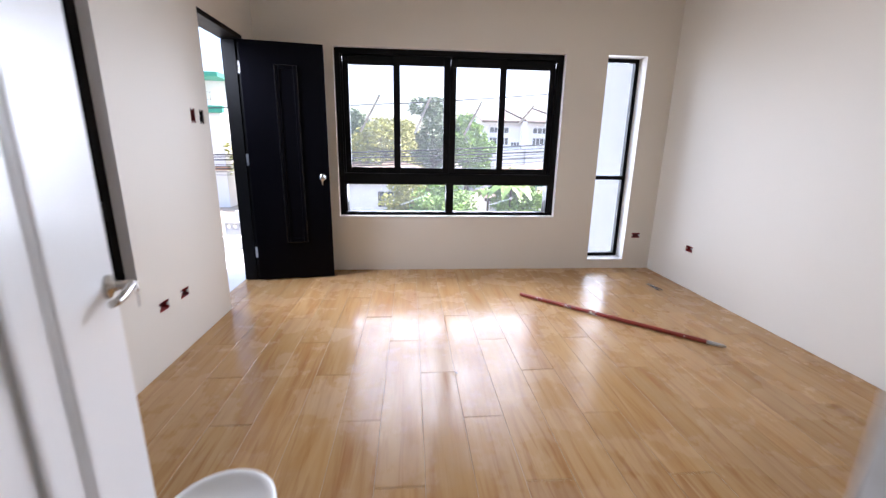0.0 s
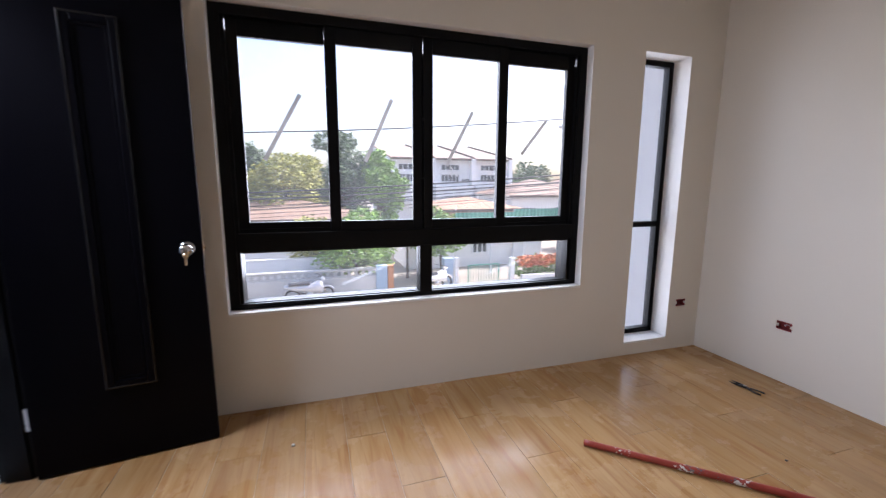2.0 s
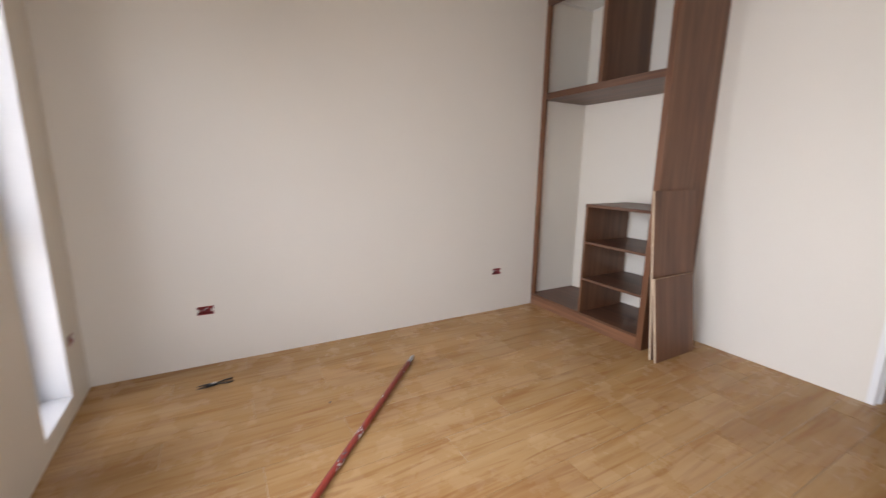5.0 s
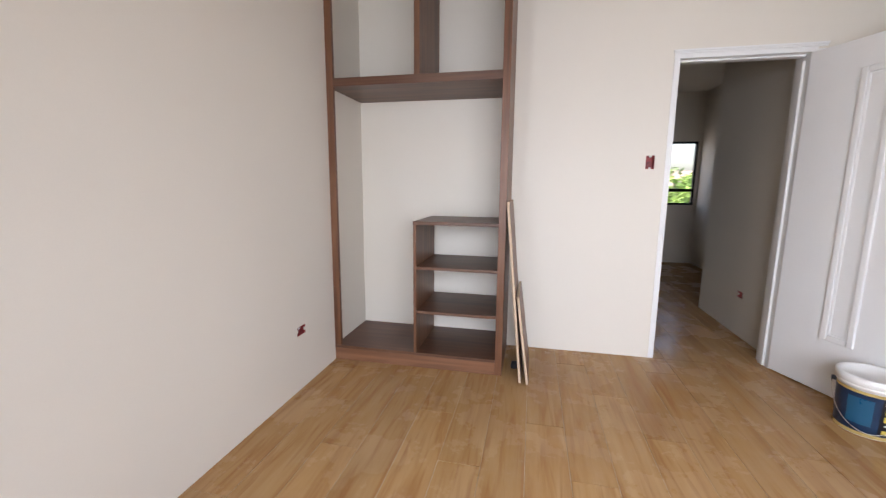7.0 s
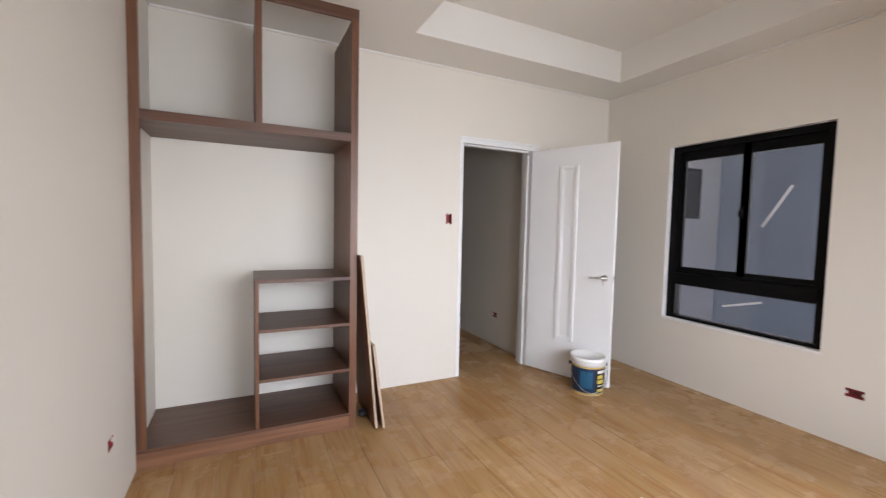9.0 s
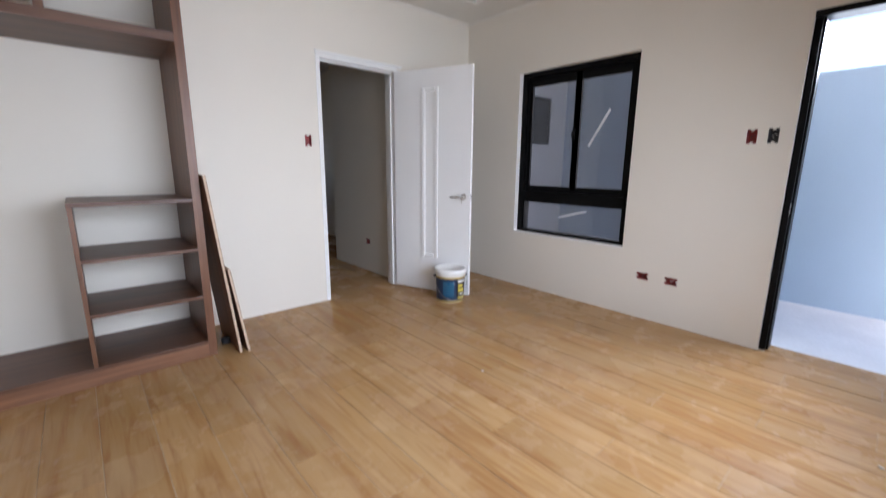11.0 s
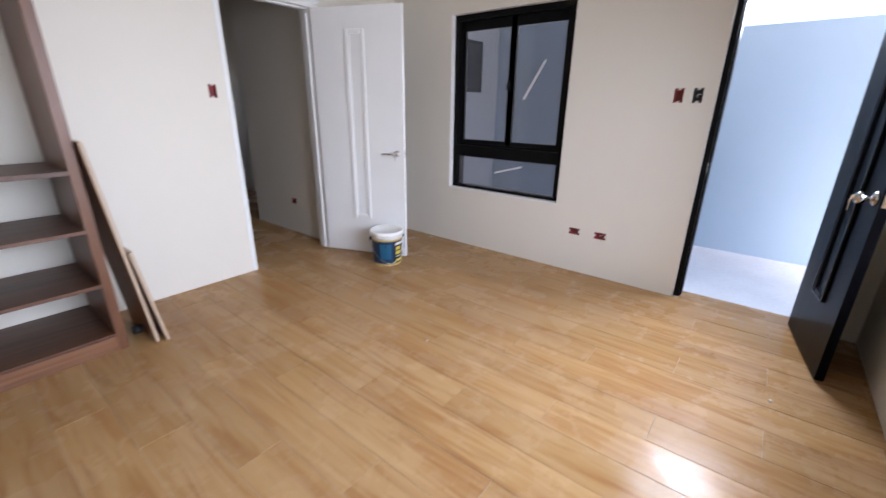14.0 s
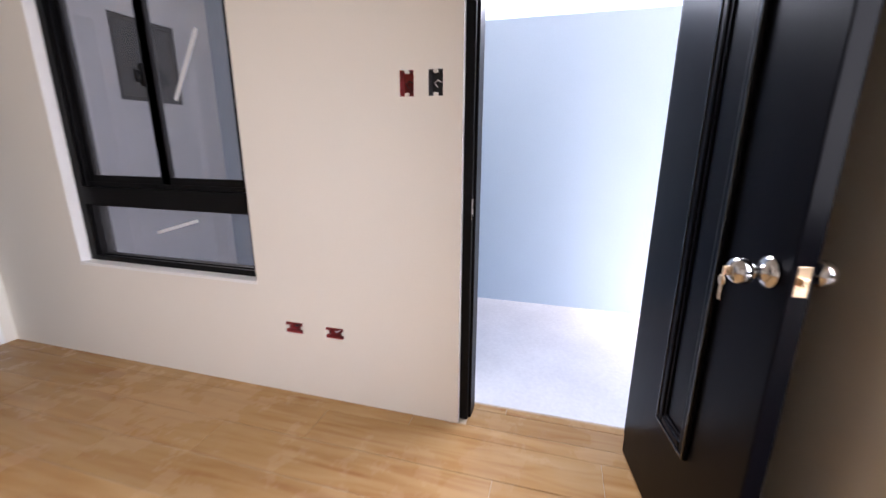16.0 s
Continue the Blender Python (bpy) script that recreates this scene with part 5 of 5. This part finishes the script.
for x in (4.0, 7.55, 10.4):
    house_window(tb, x, x + 0.95, 3.8, 5.5, 0.0, 1)
    house_window(tb, x, x + 0.95, 0.9, 2.4, 0.0, 1)
part("ledge", box(-0.2, 13.9, -0.5, 0.0, 2.9, 3.15, 0.02), M_SALMON, tb)
dish = lathe(bmesh.new(), [(0.0, 0.0), (0.3, 0.04), (0.52, 0.14), (0.54, 0.13), (0.3, 0.02), (0.0, -0.02)], (0, 0, 0), 24, 'Y')
rod(dish, (0, 0.0, 0), (0, 0.35, -0.65), 0.03, None, 8)
dob = part("satellite_dish", dish, M_FENCE, tb, "white satellite dish")
dob.matrix_basis = pose(9.9, -0.35, 7.85, 0, 0, 10)

# steel picket fence on a low wall in front of the house
fc = thing("picket_fence", "white steel picket fence on a low rendered wall along the street", "fence", pose(3.22, 9.6, G))
part("base_wall", box(0, 5.04, -0.05, 0.09, 0, 0.86, 0.008), M_FENCE, fc, "low white rendered wall")
part("rail", box(0, 5.04, 0.01, 0.05, 1.38, 1.46, 0.004), M_FENCE, fc)
part("rail", box(0, 5.04, 0.015, 0.045, 0.93, 0.97, 0.003), M_FENCE, fc)
for i in range(4):
    part("post", box(i * 1.65, i * 1.65 + 0.09, -0.03, 0.08, 0.86, 1.50, 0.005), M_FENCE, fc)
sl = part("slat", box(0, 0.045, 0.0, 0.012, 0.90, 1.40, 0.002), M_FENCE, fc)
sl.matrix_basis = pose(0.14, 0, 0)
for i in range(1, 42):
    pieces("slat", sl.data, fc, pose(0.14 + i * 0.117, 0, 0))

copy_thing(fc, pose(-2.54, 9.6, G))
gp = thing("gate_pillar", "white concrete pillar with a broad flat cap in the picket fence", "pillar", pose(2.83, 9.65, G))
part("shaft", box(-0.22, 0.22, -0.22, 0.22, 0, 1.45, 0.01), M_FENCE, gp)
part("cap", box(-0.31, 0.31, -0.31, 0.31, 1.45, 1.54, 0.015), M_FENCE, gp)

# vehicles


def car(label, x, y, turn, paint):
    """A saloon: lofted body, glazed cabin, four wheels, lamps and bumpers."""
    e = thing("car", label, "car", pose(x, y, G + 0.02, 0, 0, turn))

    def loft(rows):
        bm = bmesh.new()
        rs = []
        for xx, w, z0, z1 in rows:
            rs.append([bm.verts.new(p) for p in ((xx, -w, z0), (xx, -w * 1.02, (z0 + z1) / 2), (xx, -w * 0.9, z1), (xx, w * 0.9, z1), (xx, w * 1.02, (z0 + z1) / 2), (xx, w, z0))])
        for a, b in zip(rs, rs[1:]):
            for i in range(6):
                bm.faces.new((a[i], a[(i + 1) % 6], b[(i + 1) % 6], b[i])).smooth = True
        bm.faces.new(rs[0]), bm.faces.new(rs[-1][::-1])
        return bm
    part("body", loft([(-2.15, 0.68, 0.35, 0.62), (-2.05, 0.80, 0.25, 0.82), (-1.3, 0.85, 0.22, 0.85), (0.0, 0.86, 0.22, 0.87), (1.1, 0.85, 0.22, 0.85), (1.95, 0.80, 0.25, 0.78), (2.15, 0.68, 0.35, 0.6)]), paint, e)
    part("cabin", loft([(-1.65, 0.74, 0.80, 0.86), (-1.0, 0.74, 0.80, 1.24), (0.10, 0.74, 0.80, 1.28), (1.05, 0.76, 0.80, 0.87)]), M_DARKGLASS, e, "dark glazed cabin")
    part("roof", loft([(-1.12, 0.76, 1.17, 1.20), (-0.95, 0.75, 1.20, 1.275), (-0.3, 0.74, 1.22, 1.31), (0.05, 0.74, 1.22, 1.305), (0.22, 0.75, 1.19, 1.235)]), paint, e)
    for sx in (-1.32, 1.3):
        for sy in (-1, 1):
            wh = part("wheel", lathe(bmesh.new(), [(0.0, -0.09), (0.22, -0.09), (0.30, -0.08), (0.31, 0.0), (0.30, 0.08), (0.22, 0.09), (0.0, 0.09)], (sx, sy * 0.78, 0.31), 22, 'Y'), M_TYRE, e)
            part("rim", lathe(bmesh.new(), [(0.0, sy * 0.096), (0.18, sy * 0.10), (0.20, sy * 0.088)], (sx, sy * 0.78, 0.31), 18, 'Y'), M_STEEL, wh)
    for sy in (-1, 1):
        part("headlight", box(2.0, 2.1, sy * 0.55 - 0.13, sy * 0.55 + 0.13, 0.58, 0.70, 0.02), M_FENCE, e)
        part("tail_light", box(-2.13, -2.06, sy * 0.55 - 0.13, sy * 0.55 + 0.13, 0.62, 0.74, 0.02), M_CARRED, e)
    return e


car("red saloon car parked beyond the picket fence", 7.5, 10.8, 180, M_CARRED)


def motorbike(label, x, y, turn, paint):
    """A small motorcycle: wheels with spokes, frame, engine, fairing, tank, seat, fork, bars, lamps and stand."""
    e = thing("motorcycle", label, "motorcycle", pose(x, y, G + 0.115, 0, 0, turn))
    for sx in (-0.60, 0.60):
        bm = lathe(bmesh.new(), [(0.22, -0.035), (0.27, -0.03), (0.285, 0.0), (0.27, 0.03), (0.22, 0.035), (0.22, -0.035)], (sx, 0, 0.285), 24, 'Y')
        w = part("wheel", bm, M_TYRE, e)
        bm = bmesh.new()
        for k in range(6):
            a = k * math.pi / 3
            rod(bm, (sx, 0, 0.285), (sx + math.cos(a) * 0.23, 0, 0.285 + math.sin(a) * 0.23), 0.010, None, 5)
        part("spokes", bm, M_STEEL, w)
    bm = tube(bmesh.new(), [(0.40, 0, 0.86), (0.18, 0, 0.48), (-0.12, 0, 0.36), (-0.45, 0, 0.46), (-0.72, 0, 0.66)], 0.028, 8)
    part("frame", bm, M_BIKE, e)
    bm = lathe(bmesh.new(), [(0.0, -0.13), (0.10, -0.13), (0.14, -0.08), (0.14, 0.08), (0.10, 0.13), (0.0, 0.13)], (0.0, 0, 0.34), 18, 'Y')
    part("engine", bm, M_STEEL, e)
    bm = bmesh.new()
    rows = [(0.50, 0.10, 0.42, 0.78), (0.36, 0.15, 0.36, 0.84), (0.15, 0.14, 0.42, 0.76), (-0.10, 0.12, 0.46, 0.70), (-0.50, 0.11, 0.52, 0.72), (-0.86, 0.05, 0.64, 0.74)]
    rings = [[bm.verts.new(q) for q in ((u, -w, z0), (u, -w * 1.1, (z0 + z1) / 2), (u, -w * 0.7, z1), (u, w * 0.7, z1), (u, w * 1.1, (z0 + z1) / 2), (u, w, z0))] for u, w, z0, z1 in rows]
    for p0, p1 in zip(rings, rings[1:]):
        for k in range(6):
            bm.faces.new((p0[k], p0[(k + 1) % 6], p1[(k + 1) % 6], p1[k])).smooth = True
    bm.faces.new(rings[0]), bm.faces.new(rings[-1][::-1])
    part("fairing", bm, paint, e)
    part("seat", box(-0.72, 0.02, -0.12, 0.12, 0.71, 0.80, 0.035), M_BIKE, e)
    part("fork", tube(bmesh.new(), [(0.60, 0, 0.285), (0.46, 0, 0.70), (0.40, 0, 0.98)], 0.028, 8), M_STEEL, e)
    part("handlebar", tube(bmesh.new(), [(0.28, -0.34, 1.02), (0.40, -0.2, 1.0), (0.40, 0.2, 1.0), (0.28, 0.34, 1.02)], 0.014, 6), M_BIKE, e)
    part("headlight", lathe(bmesh.new(), [(0.0, 0.56), (0.06, 0.55), (0.08, 0.50), (0.05, 0.42), (0.0, 0.41)], (0, 0, 0.88), 16, 'X'), M_FENCE, e)
    for sx, r in ((0.60, 0.31), (-0.62, 0.32)):
        pts = [(sx + math.cos(t) * r, 0, 0.285 + math.sin(t) * r) for t in (math.pi * (0.15 + 0.7 * k / 8) for k in range(9))]
        part("mudguard", tube(bmesh.new(), pts, 0.035, 6), paint, e)
    part("exhaust", rod(bmesh.new(), (-0.05, -0.14, 0.26), (-0.72, -0.15, 0.36), 0.03, 0.045, 12), M_STEEL, e)
    part("stand", rod(bmesh.new(), (-0.05, 0.08, 0.28), (-0.12, 0.24, 0.0), 0.012, None, 6), M_BIKE, e)
    return e


motorbike("parked white motorcycle in front of the open gate", 4.7, 17.5, 25, M_FENCE)
motorbike("parked silver motorcycle beside the boundary wall", -0.2, 17.2, 8, M_CARSILVER)

# utility post, lamp and cables
up = thing("utility_post", "weathered timber utility post with fittings", "utility post", pose(6.805, 9.765, G))
part("shaft", rod(bmesh.new(), (0, 0, 0), (-0.14, 0, 6.55), 0.13, 0.10, 14), M_POLE, up)
part("crossarm", box(-0.75, 0.5, -0.05, 0.05, 6.15, 6.25, 0.01), M_POLE, up)
for x in (-0.6, -0.3, 0.3):
    part("insulator", lathe(bmesh.new(), [(0.0, 6.25), (0.03, 6.25), (0.035, 6.32), (0.02, 6.36), (0.0, 6.37)], (x, 0, 0), 10), M_HOUSE, up)
for z in (3.9, 4.4, 4.75):
    part("band", lathe(bmesh.new(), [(0.115, z), (0.14, z), (0.14, z + 0.06), (0.115, z + 0.06)], (-0.1, 0, 0), 14), M_STEEL, up)
lamp = thing("street_lamp", "grey street lamp on a long curved arm", "street lamp", pose(6.70, 9.765, -0.12))
part("arm", tube(bmesh.new(), [(0, 0, 2.2), (0.1, 0.6, 2.62), (0.35, 1.6, 2.93), (0.75, 3.0, 3.10)], 0.028, 8), M_STEEL, lamp)
part("lamp_head", box(0.6, 0.98, 2.9, 3.5, 3.05, 3.14, 0.04), M_STEEL, lamp)


def cable(x0, x1, y0, y1, z0, z1, sag, r, label):
    pts = []
    for i in range(25):
        t = i / 24
        pts.append((x0 + (x1 - x0) * t, y0 + (y1 - y0) * t, z0 + (z1 - z0) * t - sag * 4 * t * (1 - t)))
    return tagged(part("overhead_cable", tube(bmesh.new(), pts, r, 5), M_CABLE), label, "cable", "overhead cables")


cable(-19.5, 6.76, 9.75, 9.75, 2.70, 2.81, 0.84, 0.012, "thin black overhead cable along the street")
cable(6.76, 35, 9.75, 9.75, 2.81, 2.70, 0.66, 0.012, "thin black overhead cable along the street")
cable(6.72, 12.5, 9.83, 16.0, 2.75, 2.3, 0.12, 0.012, "thin black cable crossing to the far houses")
rc = random.Random(5)
for i in range(12):
    z = 1.173 + 0.040 * i * (0.6 + 0.5 * rc.random())
    y = 9.66 + rc.uniform(-0.05, 0.20)
    r = rc.choice((0.0045, 0.0055, 0.008, 0.015))
    cable(-21, 6.69, y, y, z - 0.04 + rc.uniform(-.09, .09), z, rc.uniform(0.40, 0.75), r, "black overhead cable in a sagging bundle")
    if i % 2:
        cable(6.69, 35, y, y, z, z + rc.uniform(-.09, .09), rc.uniform(0.40, 0.70), r, "black overhead cable in a sagging bundle")

# ---------------------------------------------------------------- tiled floor: planks on a bed
floor = part("floor", bmesh.new(), M_GROUT)
bm = bmesh.new()
bx(bm, XW, XE, YS, YN, -0.2, -0.0022), bx(bm, XW - TH, XW, BD_OPEN[0], BD_OPEN[1], -0.2, -0.0022)
bx(bm, HX2, 2.86, HY2, YS - 0.15, -0.2, -0.0022), bx(bm, WD_OPEN[0], WD_OPEN[1], YS - 0.15, YS, -0.2, -0.0022)
bx(bm, XW, HX - 0.09, HY1 + 0.1, YS - 0.15, -0.2, -0.0022), bx(bm, BATH_OPEN[0], BATH_OPEN[1], YS - 0.15, YS, -0.2, -0.0022)
bm.to_mesh(floor.data)
bm.free()
tagged(floor, kind="structure")
PW_, PL_, GAP = 0.1945, 1.191, 0.0020
PHASE = {0: 3.563, 1: 3.160, 2: 3.957}
AREAS = [(XW, XE, YS, YN), (XW - TH, XW, BD_OPEN[0] + 0.036, BD_OPEN[1] - 0.036),
         (WD_OPEN[0] + 0.036, WD_OPEN[1] - 0.036, HY2, YS), (HX, WD_OPEN[0] + 0.036, HY2, YS - 0.15), (WD_OPEN[1] - 0.036, 2.86, HY2, YS - 0.15), (HX2, HX, HY2, HY1)]
plank_cache = {}


def plank_mesh(w, l):
    k = (round(w, 4), round(l, 4))
    if k not in plank_cache:
        w, l, c = w - GAP, l - GAP, 0.0008
        vs = [(0, 0, -0.01), (w, 0, -0.01), (w, l, -0.01), (0, l, -0.01), (0, 0, -c), (w, 0, -c), (w, l, -c), (0, l, -c),
              (c, c, 0), (w - c, c, 0), (w - c, l - c, 0), (c, l - c, 0)]
        fs = [(8, 9, 10, 11)]
        for i in range(4):
            j = (i + 1) % 4
            fs += [(i, j, j + 4, i + 4), (i + 4, j + 4, j + 8, i + 8)]
        me = bpy.data.meshes.new("plank")
        me.from_pydata(vs, [], fs)
        me.materials.append(M_FLOOR)
        plank_cache[k] = me
    return plank_cache[k]


lvl = random.Random(11)
for k in range(-12, 16):
    cx0 = 0.346 + PW_ * k
    for n in range(-8, 3):
        cy0 = PHASE[k % 3] + PL_ * n
        for ax0, ax1, ay0, ay1 in AREAS:
            px0, px1, py0, py1 = max(cx0, ax0), min(cx0 + PW_, ax1), max(cy0, ay0), min(cy0 + PL_, ay1)
            if px1 - px0 > 0.012 and py1 - py0 > 0.012:
                pieces("plank", plank_mesh(px1 - px0, py1 - py0), floor, pose(px0 + GAP / 2, py0 + GAP / 2, lvl.uniform(-0.0006, 0.0), lvl.uniform(-0.04, 0.04), lvl.uniform(-0.22, 0.22)))
